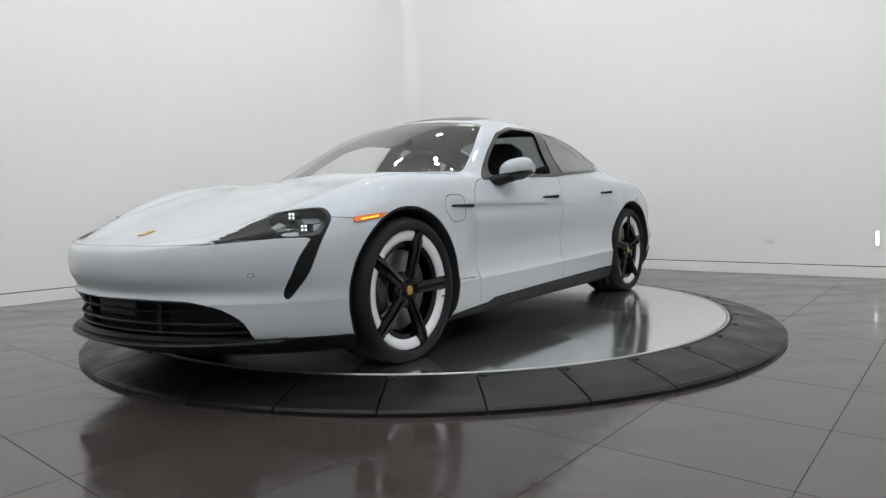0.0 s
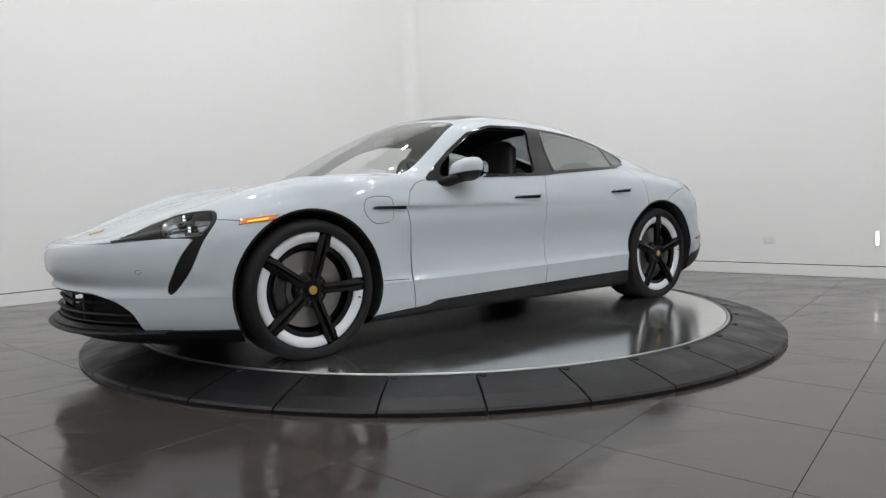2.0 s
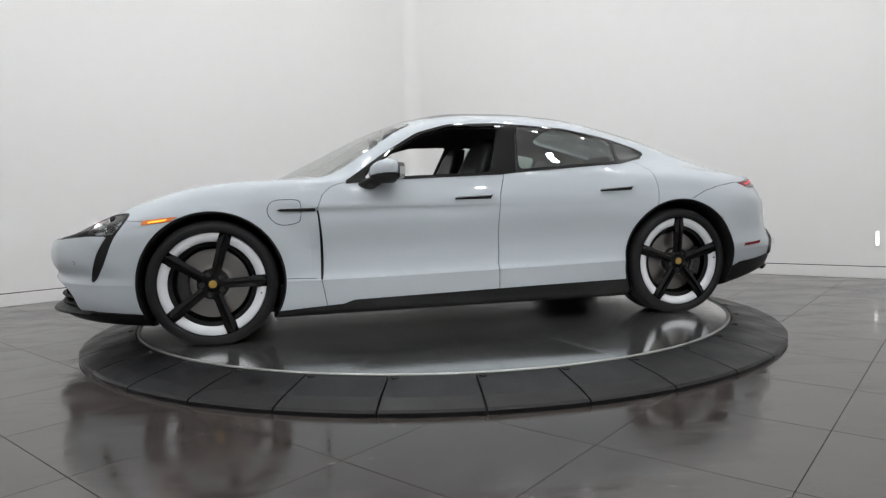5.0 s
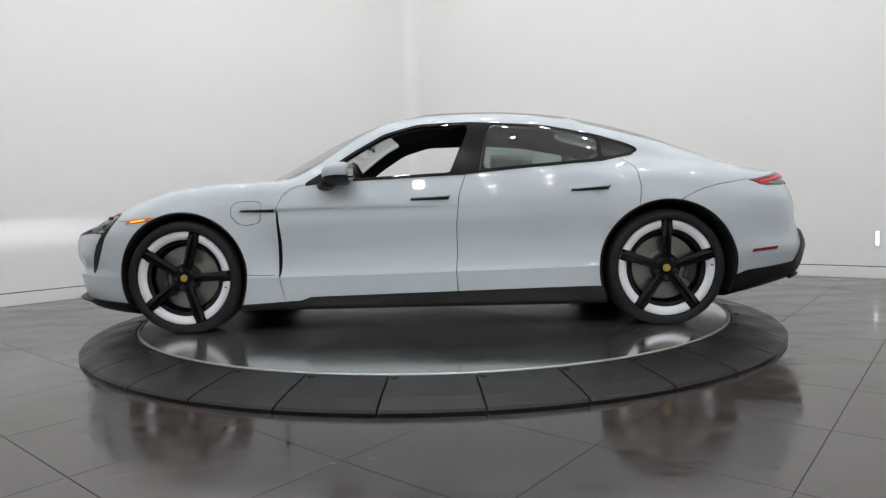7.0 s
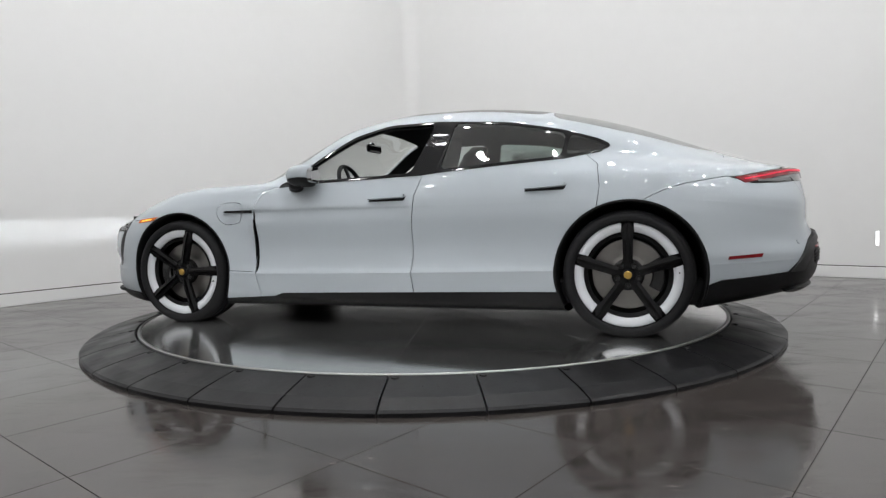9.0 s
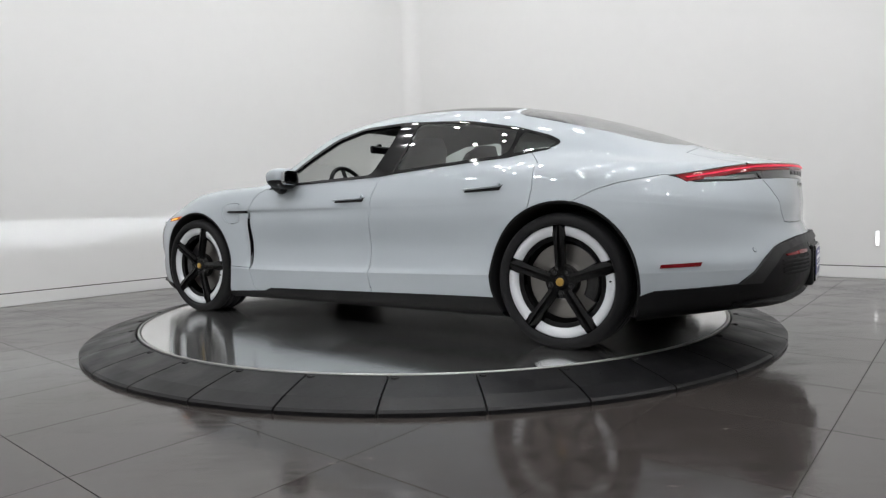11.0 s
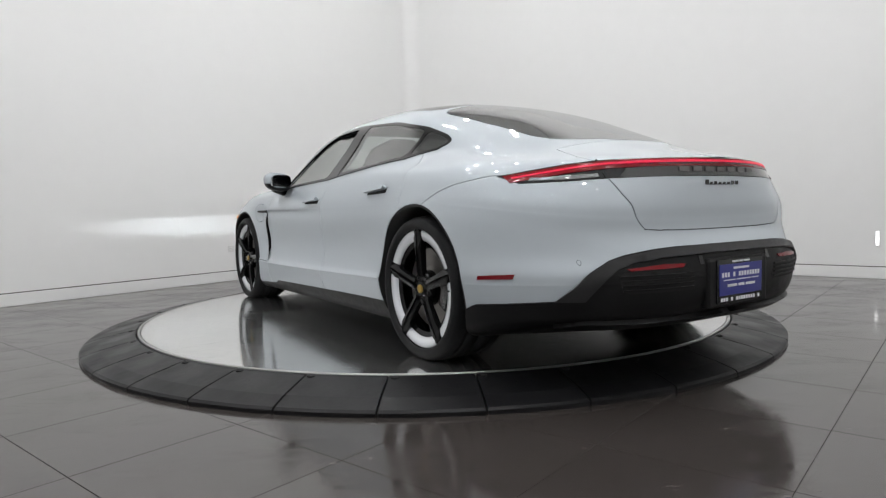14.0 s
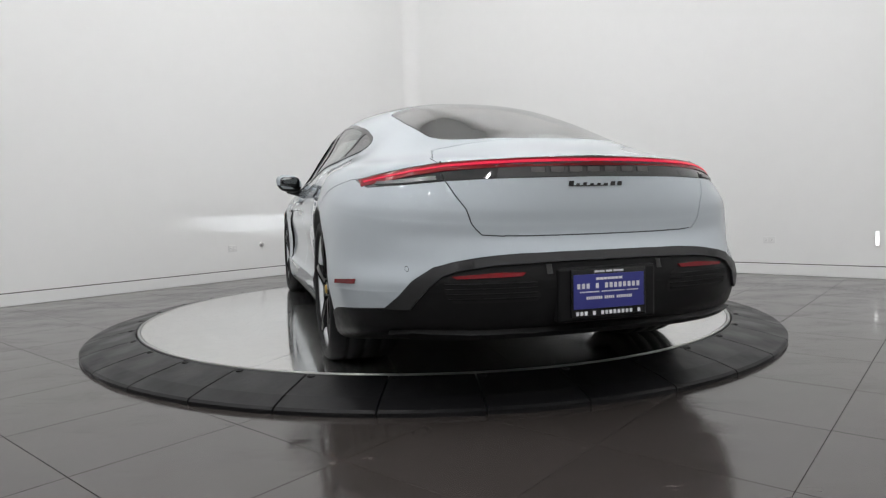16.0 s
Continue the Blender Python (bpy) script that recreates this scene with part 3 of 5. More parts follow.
LAYER = shell.faces.layers.int.new("region")
EVERY = lambda c: True
SIDE = lambda c: c.y > 0.5
(R_BODY, R_HOOD, R_FBUMP, R_RBUMP, R_FDOOR, R_RDOOR, R_SILL, R_DIFF, R_SPLIT, R_GRILLE, R_DLO, R_FWIN, R_RWIN, R_QWIN, R_WS, R_ROOF, R_REAR, R_LID, R_STRIP, R_HEAD, R_FLAP, R_VENT, R_ARCH, R_LENS) = range(24)
REGIONS = [
    (R_HOOD, "2.6 -.1, 2.6 .57, 2.29 .57, 2.15 .605, 1.9 .63, 1.5 .63, 1.15 .70, 1.0 .69, 1.06 .4, 1.11 0, 1.11 -.1", 1, "top", lambda c: c.z > 0.55),
    (R_FBUMP, "1.3 .69, 1.77 .69, 1.905 .70, 2.0 .63, 2.29 .602, 2.38 .598, 2.6 .598, 2.6 -.1, 1.3 -.1", 0, "side", lambda c: c.x > 1.3),
    (R_RBUMP, "-1.5 .72, -1.547 .752, -1.64 .796, -1.749 .825, -1.93 .853, -2.7 .853, -2.7 -.1, -1.3 -.1, -1.3 .66", 0, "side", lambda c: c.x < -1.3),
    (R_RDOOR, "-.275 .95, -.262 .90, -.229 .802, -.211 .618, -.213 .449, -.204 .347, -.215 .20, -1.3 .20, -1.25 .66, -1.29 .719, -1.304 .826, -1.29 .95, -1.2 1.03, -.4 1.03", 0, "side", SIDE),
    (R_FDOOR, ".73 .885, .79 .865, .84 .82, .877 .729, .869 .508, .862 .337, .83 .16, -.215 .16, -.204 .347, -.213 .449, -.211 .618, -.229 .802, -.262 .90, -.275 .95", 0, "side", SIDE),
    (R_SILL, "1.3 .158, .9 .178, .74 .186, .68 .207, 0 .219, -.6 .231, -1.3 .244, -1.3 -.1, 1.3 -.1", 0, "side", EVERY),
    (R_DIFF, "-1.3 .26, -1.85 .290, -1.918 .316, -2.267 .350, -2.311 .403, -2.347 .462, -2.377 .507, -2.396 .522, -2.432 .540, -2.453 .547, -2.8 .548, -2.8 -.1, -1.3 -.1", 0, "side", lambda c: c.x < -1.3),
    (R_GRILLE, "-.2 .374, .215 .377, .42 .374, .5 .369, .594 .344, .652 .307, .683 .266, .694 .19, -.2 .19", 1, "end", lambda c: c.x > 2.0),
    (R_SPLIT, "1.3 .18, 1.786 .190, 2.0 .201, 2.154 .207, 2.6 .215, 2.6 -.1, 1.3 -.1", 0, "side", lambda c: c.x > 1.3),
    (R_DLO, ".72 .885, .461 .905, -.259 .929, -.385 .942, -1.104 .993, -1.30 1.03, -1.365 1.062, -1.30 1.103, -1.088 1.170, -.768 1.234, -.304 1.266, .021 1.258, .236 1.198, .443 1.075, .60 .965", 2, "side", SIDE),
    (R_FWIN, ".60 .906, .461 .917, -.19 .939, -.303 1.246, .02 1.241, .22 1.184, .42 1.066, .555 .972", 2, "side", SIDE),
    (R_RWIN, "-.375 .955, -1.085 1.004, -1.10 1.152, -.765 1.217, -.43 1.246", 2, "side", SIDE),
    (R_QWIN, "-1.108 1.008, -1.29 1.04, -1.34 1.062, -1.28 1.093, -1.125 1.146", 2, "side", SIDE),
    (R_WS, "1.10 -.1, 1.10 0, 1.07 .3, 1.0 .5, .92 .68, .86 .785, .80 .79, .55 .705, .255 .585, .275 .45, .31 .2, .325 0, .325 -.1", 1, "top", lambda c: c.z > 0.88),
    (R_ROOF, ".285 -.1, .285 0, .22 .42, .15 .475, -.88 .465, -.955 .42, -.965 0, -.965 -.1", 2, "top", lambda c: c.z > 1.2),
    (R_REAR, "-1.0 -.1, -1.0 0, -1.0 .44, -1.05 .487, -1.42 .492, -1.76 .467, -1.86 .43, -1.93 .32, -1.965 .15, -1.975 0, -1.975 -.1", 1, "top", lambda c: c.z > 0.95),
    (R_LID, "-.2 .609, .19 .611, .40 .615, .462 .62, .486 .645, .499 .664, .516 .718, .544 .762, .58 .84, .58 .99, -.2 .99", 0, "end", lambda c: c.x < -2.15),
    (R_LID, "-1.99 -.1, -1.985 .3, -1.97 .52, -2.16 .575, -2.6 .58, -2.6 -.1", 0, "top", lambda c: c.z > 0.87 and c.x < -1.9),
    (R_STRIP, "-.2 .912, 0 .912, .3 .908, .568 .900, .684 .885, .771 .868, .852 .849, .825 .814, .709 .817, .578 .825, .4 .830, 0 .833, -.2 .833", 0, "end", lambda c: c.x < -1.8),
    (R_HEAD, "2.29 .603, 2.148 .676, 2.05 .708, 1.97 .733, 1.89 .742, 1.868 .735, 1.88 .70, 1.913 .658, 1.958 .592, 2.005 .471, 2.051 .39, 2.079 .364, 2.088 .388, 2.071 .453, 2.041 .534, 2.006 .588, 1.98 .619, 2.077 .621, 2.202 .615", 1, "side", lambda c: c.x > 1.7 and c.y > 0.545 + (2.29 - c.x) * 0.38),
    (R_LENS, "2.098 .636, 2.092 .660, 2.045 .703, 1.98 .727, 1.886 .736, 1.894 .70, 1.943 .636, 1.965 .625, 2.07 .622", 1, "side", lambda c: c.x > 1.7 and c.y > 0.545 + (2.29 - c.x) * 0.38),
    (R_FLAP, "1.151 .736, 1.131 .78, 1.10 .792, 1.052 .795, .985 .793, .962 .776, .965 .68, .985 .66, 1.058 .649, 1.10 .66, 1.135 .692", 1, "side", SIDE),
    (R_VENT, ".878 .728, .866 .728, .849 .56, .847 .42, .856 .338, .866 .338, .872 .50", 1, "side", SIDE),
    (R_ARCH, circle(1.45, 0.345, 0.393), 0, "side", lambda c: c.y > 0.52),
    (R_ARCH, circle(-1.455, 0.345, 0.402), 0, "side", lambda c: c.y > 0.52),
]
for code, outline, steps, view, cond in REGIONS:
    cut_region(shell, LAYER, code, rounded(outline, steps) if isinstance(outline, str) else outline, view, cond)
bmesh.ops.remove_doubles(shell, verts=shell.verts, dist=0.0014)
bmesh.ops.dissolve_degenerate(shell, edges=shell.edges, dist=0.0002)
shell.normal_update()


def panel(name, code, material, side=0, label="", gap=0.0022, depth=0.016, parent=None, push=0.0, sink=0.0):
    """One panel of the shell, its edges drawn back for a shut line and turned in. side: +1 left, -1 right, 0 across the middle."""
    faces = [f for f in shell.faces if f[LAYER] in (code if isinstance(code, tuple) else (code,))]
    bm = bmesh.new()
    way = bm.verts.layers.float_vector.new("way")
    made = {}
    pick = set(faces)
    for f in faces:
        for v in f.verts:
            if v in made:
                continue
            here = [g for g in v.link_faces if g in pick]
            edge = [e for e in v.link_edges if sum(g in pick for g in e.link_faces) == 1]
            no = skin_normal(v.co)
            if v.co.y < 2e-4:
                no = Vector((no.x, 0, no.z)).normalized()
            co = v.co + no * (push - sink)
            rim = bool(edge) and not (len(edge) == 2 and all(max(abs(w.co.y) for w in e.verts) < 2e-4 for e in edge))
            inn = Vector()
            if rim:
                for e in edge:
                    g = next(g for g in e.link_faces if g in pick)
                    side_way = no.cross(e.other_vert(v).co - v.co)
                    if side_way.length < 1e-9 or max(abs(w.co.y) for w in e.verts) < 2e-4:
                        continue
                    side_way.normalize()
                    toward = g.calc_center_median() - (v.co + e.other_vert(v).co) / 2
                    inn += side_way if toward.dot(side_way) > 0 else -side_way
                if v.co.y < 2e-4:
                    inn.y = 0
                inn -= no * inn.dot(no)
                if inn.length > 1e-6:
                    inn.normalize()
                    co = co + inn * gap
            made[v] = (co, no, rim, inn)
    out, lip = {}, {}
    for sgn in ((1, -1) if side == 0 else (side,)):
        for v, (co, no, rim, inn) in made.items():
            y = 0.0 if v.co.y < 2e-4 else co.y
            if sgn == -1 and side == 0 and v.co.y < 2e-4:
                out[v, -1] = out[v, 1]
            else:
                out[v, sgn] = bm.verts.new((co.x, y * sgn, co.z))
                out[v, sgn][way] = Vector((no.x, no.y * sgn, no.z))
            if rim and depth:
                # the turned-in edge has vertices and normals of its own
                face_out = Vector((-inn.x, -inn.y * sgn, -inn.z)) if inn.length > 0.5 else Vector((no.x, no.y * sgn, no.z))
                lip[v, sgn] = (bm.verts.new((co.x, y * sgn, co.z)), bm.verts.new((co.x - no.x * depth, (y - no.y * depth) * sgn, co.z - no.z * depth)))
                for w in lip[v, sgn]:
                    w[way] = face_out
        for f in faces:
            loop = [out[v, sgn] for v in f.verts]
            if sgn == -1:
                loop.reverse()
            if len(set(loop)) > 2:
                try:
                    bm.faces.new(loop)
                except ValueError:
                    pass
        if depth:
            for f in faces:
                for lp in f.loops:
                    e = lp.edge
                    if sum(g in pick for g in e.link_faces) != 1 or max(abs(w.co.y) for w in e.verts) < 2e-4:
                        continue
                    a, b = lip.get((lp.vert, sgn)), lip.get((lp.link_loop_next.vert, sgn))
                    if a is None or b is None:
                        continue
                    try:
                        bm.faces.new((a[0], a[1], b[1], b[0]) if sgn == 1 else (b[0], b[1], a[1], a[0]))
                    except ValueError:
                        continue
    for v in [v for v in bm.verts if not v.link_faces]:
        bm.verts.remove(v)
    ob = part(name, bm, material, parent or car, label, smooth=True)
    me = ob.data
    me.normals_split_custom_set_from_vertices([tuple(d.vector) for d in me.attributes["way"].data])
    me.attributes.remove(me.attributes["way"])
    return ob


def both(name, code, material, label="", parent=(None, None), **kw):
    return tuple(panel(name, code, material, s, label, parent=p, **kw) for s, p in zip((1, -1), parent))


def drop(view, p, sgn, lift):
    """A point of the body skin under a 2D place seen from the side, above or an end."""
    if view == "side":
        o, d = Vector((p[0], 2.0, p[1])), Vector((0, -1, 0))
    elif view == "top":
        o, d = Vector((p[0], abs(p[1]), 3.0)), Vector((0, 0, -1))
    elif view == "front":
        o, d = Vector((4.0, abs(p[0]), p[1])), Vector((-1, 0, 0))
    else:
        o, d = Vector((-4.0, abs(p[0]), p[1])), Vector((1, 0, 0))
    co, no, _, _ = SKIN.ray_cast(o, d)
    if co is None:
        co, no, _, _ = SKIN.find_nearest(o + d * 3.0)
    flip = -1.0 if (view != "side" and p[1 if view == "top" else 0] < 0) else 1.0
    co, no = co.copy(), no.copy()
    if no.dot(d) > 0:
        no.negate()
    co += no * lift
    return Vector((co.x, co.y * flip * sgn, co.z)), Vector((no.x, no.y * flip * sgn, no.z))


def patch(name, outline, view, material, parent=None, sgn=1, lift=0.002, thick=0.004, step=0.03, label="", steps=0, crown=0.0):
    """A thin solid laid on the body skin within an outline, following its curve."""
    poly = rounded(outline, steps) if isinstance(outline, str) else outline
    xs, ys = [p[0] for p in poly], [p[1] for p in poly]
    fine = []
    for i in range(len(poly)):
        a, b = poly[i], poly[(i + 1) % len(poly)]
        k = max(1, int(math.hypot(b[0] - a[0], b[1] - a[1]) / step))
        fine += [(a[0] + (b[0] - a[0]) * j / k, a[1] + (b[1] - a[1]) * j / k) for j in range(k)]
    n = len(fine)
    pts = [Vector(p) for p in fine]
    nx, ny = int((max(xs) - min(xs)) / step), int((max(ys) - min(ys)) / step)
    for i in range(1, nx + 1):
        for j in range(1, ny + 1):
            p = (min(xs) + i * (max(xs) - min(xs)) / (nx + 1), min(ys) + j * (max(ys) - min(ys)) / (ny + 1))
            if inside(fine, *p):
                pts.append(Vector(p))
    from mathutils.geometry import delaunay_2d_cdt
    v2, e2, f2, *_ = delaunay_2d_cdt(pts, [(i, (i + 1) % n) for i in range(n)], [], 1, 1e-6)
    bm = bmesh.new()
    top, low = [], []
    for p in v2:
        co, no = drop(view, p, sgn, lift)
        top.append(bm.verts.new(co + no * thick))
        low.append(bm.verts.new(co - no * 0.003))
    for f in f2:
        try:
            g = bm.faces.new([top[i] for i in f])
        except ValueError:
            continue
    bm.normal_update()
    for e in [e for e in bm.edges if len(e.link_faces) == 1]:
        i, j = top.index(e.verts[0]), top.index(e.verts[1])
        bm.faces.new((top[i], top[j], low[j], low[i]))
        e.smooth = False
    bmesh.ops.recalc_face_normals(bm, faces=bm.faces)
    co, no = drop(view, v2[0], sgn, 0)
    mid = max(bm.faces, key=lambda f: f.calc_area())
    if mid.normal.dot(drop(view, (mid.calc_center_median()[AXES["end" if view in ("front", "rear") else view][0]], mid.calc_center_median()[AXES["end" if view in ("front", "rear") else view][1]]) if view != "side" else (mid.calc_center_median().x, mid.calc_center_median().z), sgn, 0)[1]) < 0:
        bmesh.ops.reverse_faces(bm, faces=bm.faces[:])
    for v in [v for v in bm.verts if not v.link_faces]:
        bm.verts.remove(v)
    return part(name, bm, material, parent or car, label, smooth=True)


# painted panels
panel("body_shell", R_BODY, M_PAINT, gap=0.0018)
panel("bonnet", R_HOOD, M_PAINT)
front_bumper = panel("front_bumper", R_FBUMP, M_PAINT)
rear_bumper = panel("rear_bumper", R_RBUMP, M_PAINT)
front_doors = both("front_door", R_FDOOR, M_PAINT, "pale grey door with its window down")
rear_doors = both("rear_door", R_RDOOR, M_PAINT)
tailgate = panel("tailgate", R_LID, M_PAINT)
both("charge_flap", R_FLAP, M_PAINT, gap=0.002)
both("side_vent", R_VENT, M_BLACK, "black air outlet behind the wheel", gap=0, sink=0.010, depth=0.0)
# black trim
both("sill", R_SILL, M_BLACK, "black plastic sill", gap=0.0, depth=0.0)
panel("front_splitter", R_SPLIT, M_BLACK, 0, "black front lip", gap=0.0, depth=0.03, push=0.008)
diffuser = panel("rear_diffuser", R_DIFF, M_BLACK, 0, "black rear apron", gap=0.0, depth=0.03, push=0.006)
both("window_frame", R_DLO, M_GLOSS, "gloss black window surround and pillar", gap=0.0, depth=0.012, push=0.002)
# glass
panel("windscreen", R_WS, G_CLEAR, 0, "clear raked windscreen", depth=0.0)
panel("glass_roof", R_ROOF, M_GLOSS, 0, "dark fixed glass roof", gap=0.002, depth=0.01)
panel("rear_window", R_REAR, G_REAR, 0, "dark tinted rear window", depth=0.0)
both("rear_side_window", R_RWIN, G_SIDE, "tinted side glass", gap=0, depth=0.0)
both("quarter_window", R_QWIN, G_QUARTER, "dark quarter glass", gap=0, depth=0.0)
# lamps' base surfaces
head = both("headlight", R_HEAD, M_BLACK, "black lamp housing with cold white light", gap=0.001, depth=0.055)
tail_lamp = panel("tail_light", R_STRIP, M_SMOKE, 0, "full-width smoked lamp with a red bar", gap=0.001, depth=0.012)
# dark lining behind the panels; outside the cabin it is added to darken the shut lines
panel("cabin_lining", (R_BODY, R_FDOOR, R_RDOOR, R_FBUMP, R_RBUMP, R_LID, R_HOOD, R_DLO, R_ROOF, R_FLAP, R_HEAD, R_STRIP, R_VENT), M_LINER, 0, "dark cabin lining, also the added backing that darkens panel gaps", gap=0.0, depth=0.0, sink=0.022)


# wheels
def wheel(x, y, sgn, phase, width):
    """A wheel on its axle: the black rim carries the tyre, five twin-bar blades, five white panels, disc and caliper. Its face looks along +y."""
    bm = bmesh.new()
    lathe(bm, [(0.290, 0.0), (0.285, -0.010), (0.272, -0.03), (0.262, -0.10), (0.262, -width + 0.03), (0.280, -width)], 72, "y")
    lathe(bm, [(0.21, -0.032), (0.284, -0.018)], 72, "y")
    root = part("wheel", bm, M_RIMB, car, "black alloy wheel with white panels", smooth=True)
    root.matrix_basis = Matrix.Translation((x, y * sgn, AXLE)) @ (Matrix.Identity(4) if sgn > 0 else Matrix.Rotation(math.pi, 4, "Z"))
    w = width / 2
    prof = [(0.287, -0.004), (0.291, 0.005), (0.298, 0.010), (0.310, 0.012), (0.326, 0.008), (0.339, -0.006), (0.347, -0.028), (0.3505, -0.055)]
    for g in (-0.075, -0.5 * width, -width + 0.075):
        prof += [(0.352, g + 0.008), (0.345, g + 0.006), (0.345, g - 0.006), (0.352, g - 0.008)]
    prof += [(0.3505, -width + 0.05), (0.345, -width + 0.02), (0.325, -width - 0.01), (0.285, -width - 0.012), (0.262, -width)]
    bm = lathe(bmesh.new(), prof, 120, "y")
    for v in bm.verts:
        # the foot of the tyre lies flat on the deck
        v.co.z = max(v.co.z, 0.0005 - AXLE)
    part("tyre", bm, M_TYRE, root, "black low-profile tyre", smooth=True)
    for k in range(5):
        a = radians(phase + 72 * k)
        turn = Matrix.Rotation(-a, 4, "Y")
        # blade: two bars with a slot between, widening to a pointed foot at the rim
        bm = bmesh.new()
        for s in (1, -1):
            q = [(0.060, 0.008 * s), (0.19, 0.008 * s), (0.235, 0.006 * s), (0.286, 0.004 * s), (0.287, 0.013 * s), (0.247, 0.035 * s), (0.225, 0.033 * s), (0.19, 0.027 * s), (0.09, 0.026 * s), (0.060, 0.028 * s)]
            lo, hi = [], []
            for r, o in q:
                h = 0.004 - 0.055 * max(0.0, (0.13 - r) / 0.13) ** 1.4 * 0.6
                lo.append(bm.verts.new((r, h - 0.032, o)))
                hi.append(bm.verts.new((r, h - (0.007 if abs(o) > 0.01 else 0.0), o)))
            n = len(q)
            faces = [hi, lo[::-1]] + [(lo[i], lo[(i + 1) % n], hi[(i + 1) % n], hi[i]) for i in range(n)]
            for f in faces:
                bm.faces.new(f)
        box(bm, (0.03, -0.045, -0.009), (0.28, -0.026, 0.009))
        bmesh.ops.recalc_face_normals(bm, faces=bm.faces)
        part("spoke", bm, M_RIMB, root, at=turn)
        # white panel between two blades
        bm = bmesh.new()
        half = radians(36)
        rows = []
        for i in range(15):
            t = -1 + 2 * i / 14
            row = []
            for r, d in ((0.234, -0.024), (0.238, -0.013), (0.258, -0.007), (0.279, -0.005), (0.285, -0.012)):
                e = half - 0.033 / r
                b = a + half + t * e
                row.append(bm.verts.new((r * math.cos(b), d, r * math.sin(b))))
            rows.append(row)
        for i in range(14):
            for j in range(4):
                bm.faces.new((rows[i][j], rows[i + 1][j], rows[i + 1][j + 1], rows[i][j + 1]))
        bmesh.ops.recalc_face_normals(bm, faces=bm.faces)
        if sum(f.normal.y for f in bm.faces) < 0:
            bmesh.ops.reverse_faces(bm, faces=bm.faces[:])
        part("rim_panel", bm, M_RIMW, root, "white aero panel", smooth=True)
        b = a + half
        bm = lathe(bmesh.new(), [(0.0, -0.018), (0.008, -0.018), (0.009, -0.022), (0.009, -0.04)], 12, "y")
        part("wheel_bolt", bm, M_CALIPER, root, at=Matrix.Translation((0.059 * math.cos(b), 0.0, 0.059 * math.sin(b))))
        # dark bolt well in the hub
        bm = lathe(bmesh.new(), [(0.0, -0.0228), (0.0125, -0.0228), (0.015, -0.0215), (0.016, -0.0238)], 16, "y")
        part("bolt_well", bm, M_DARK, root, at=Matrix.Translation((0.059 * math.cos(b), 0.0, 0.059 * math.sin(b))))
    part("hub", lathe(bmesh.new(), [(0.0, -0.012), (0.033, -0.014), (0.040, -0.024), (0.076, -0.024), (0.086, -0.032), (0.088, -0.05), (0.088, -0.12)], 40, "y"), M_RIMB, root, smooth=False)
    v = radians(phase + 15)
    part("tyre_valve", lathe(bmesh.new(), [(0.0, 0.012), (0.004, 0.011), (0.0045, -0.004), (0.0075, -0.008), (0.0075, -0.02)], 12, "y"), M_TYRE, root, at=Matrix.Translation((0.262 * math.cos(v), -0.006, 0.262 * math.sin(v))))
    part("centre_cap", lathe(bmesh.new(), [(0.0, -0.006), (0.016, -0.006), (0.021, -0.008), (0.022, -0.018)], 28, "y"), M_GOLD, root, "small gold crest cap", smooth=False)
    part("brake_disc", lathe(bmesh.new(), [(0.085, -0.055), (0.088, -0.072), (0.105, -0.075), (0.19, -0.075), (0.192, -0.078), (0.192, -0.11), (0.085, -0.11)], 72, "y"), M_DISC, root, "steel brake disc")
    bm = bmesh.new()
    back = 1 if x > 0 else -1
    lathe(bm, [(0.125, -0.05), (0.135, -0.042), (0.185, -0.042), (0.197, -0.052), (0.197, -0.12), (0.125, -0.12), (0.125, -0.05)], 12, "y", radians(-30) if (x > 0) == (sgn > 0) else radians(150), radians(30) if (x > 0) == (sgn > 0) else radians(210))
    part("brake_caliper", bm, M_CALIPER, root, "black brake caliper")
    part("hub_carrier", lathe(bmesh.new(), [(0.0, -0.13), (0.24, -0.13), (0.244, -0.14), (0.0, -0.15)], 40, "y"), M_DARK, root)
    return root


for s in (1, -1):
    wheel(1.45, 0.932, s, 178 if s > 0 else 0, 0.262)
    wheel(-1.45, 0.942, s, 162 if s > 0 else 18, 0.30)
    for x, r in ((1.45, 0.392), (-1.455, 0.401)):
        bm = bmesh.new()
        n = 40
        rows = []
        for i in range(n + 1):
            a = radians(-28) + radians(236) * i / n
            px, pz = x + r * math.cos(a), 0.345 + r * math.sin(a)
            hit = SKIN.ray_cast(Vector((px, 2, pz)), Vector((0, -1, 0)))[0]
            yo = min(0.985, max(0.80, hit.y if hit and hit.y > 0.6 else 0.86))
            row = []
            for rr, yy in ((r + 0.004, yo - 0.004), (r - 0.004, yo + 0.001), (r - 0.012, yo - 0.004), (r - 0.014, 0.62), (r - 0.10, 0.60)):
                row.append(bm.verts.new((x + rr * math.cos(a), yy * s, 0.345 + rr * math.sin(a))))
            rows.append(row)
        for i in range(n):
            for j in range(4):
                bm.faces.new((rows[i][j], rows[i + 1][j], rows[i + 1][j + 1], rows[i][j + 1]))
        bmesh.ops.recalc_face_normals(bm, faces=bm.faces)
        part("arch_liner", bm, M_BLACK, car, "black wheel arch liner", smooth=True)
        bm = box(bmesh.new(), (x - 0.42, 0.56, 0.14), (x + 0.42, 0.585, 0.74))
        for v in bm.verts:
            v.co.y *= s
        part("arch_wall", bm, M_DARK, car)


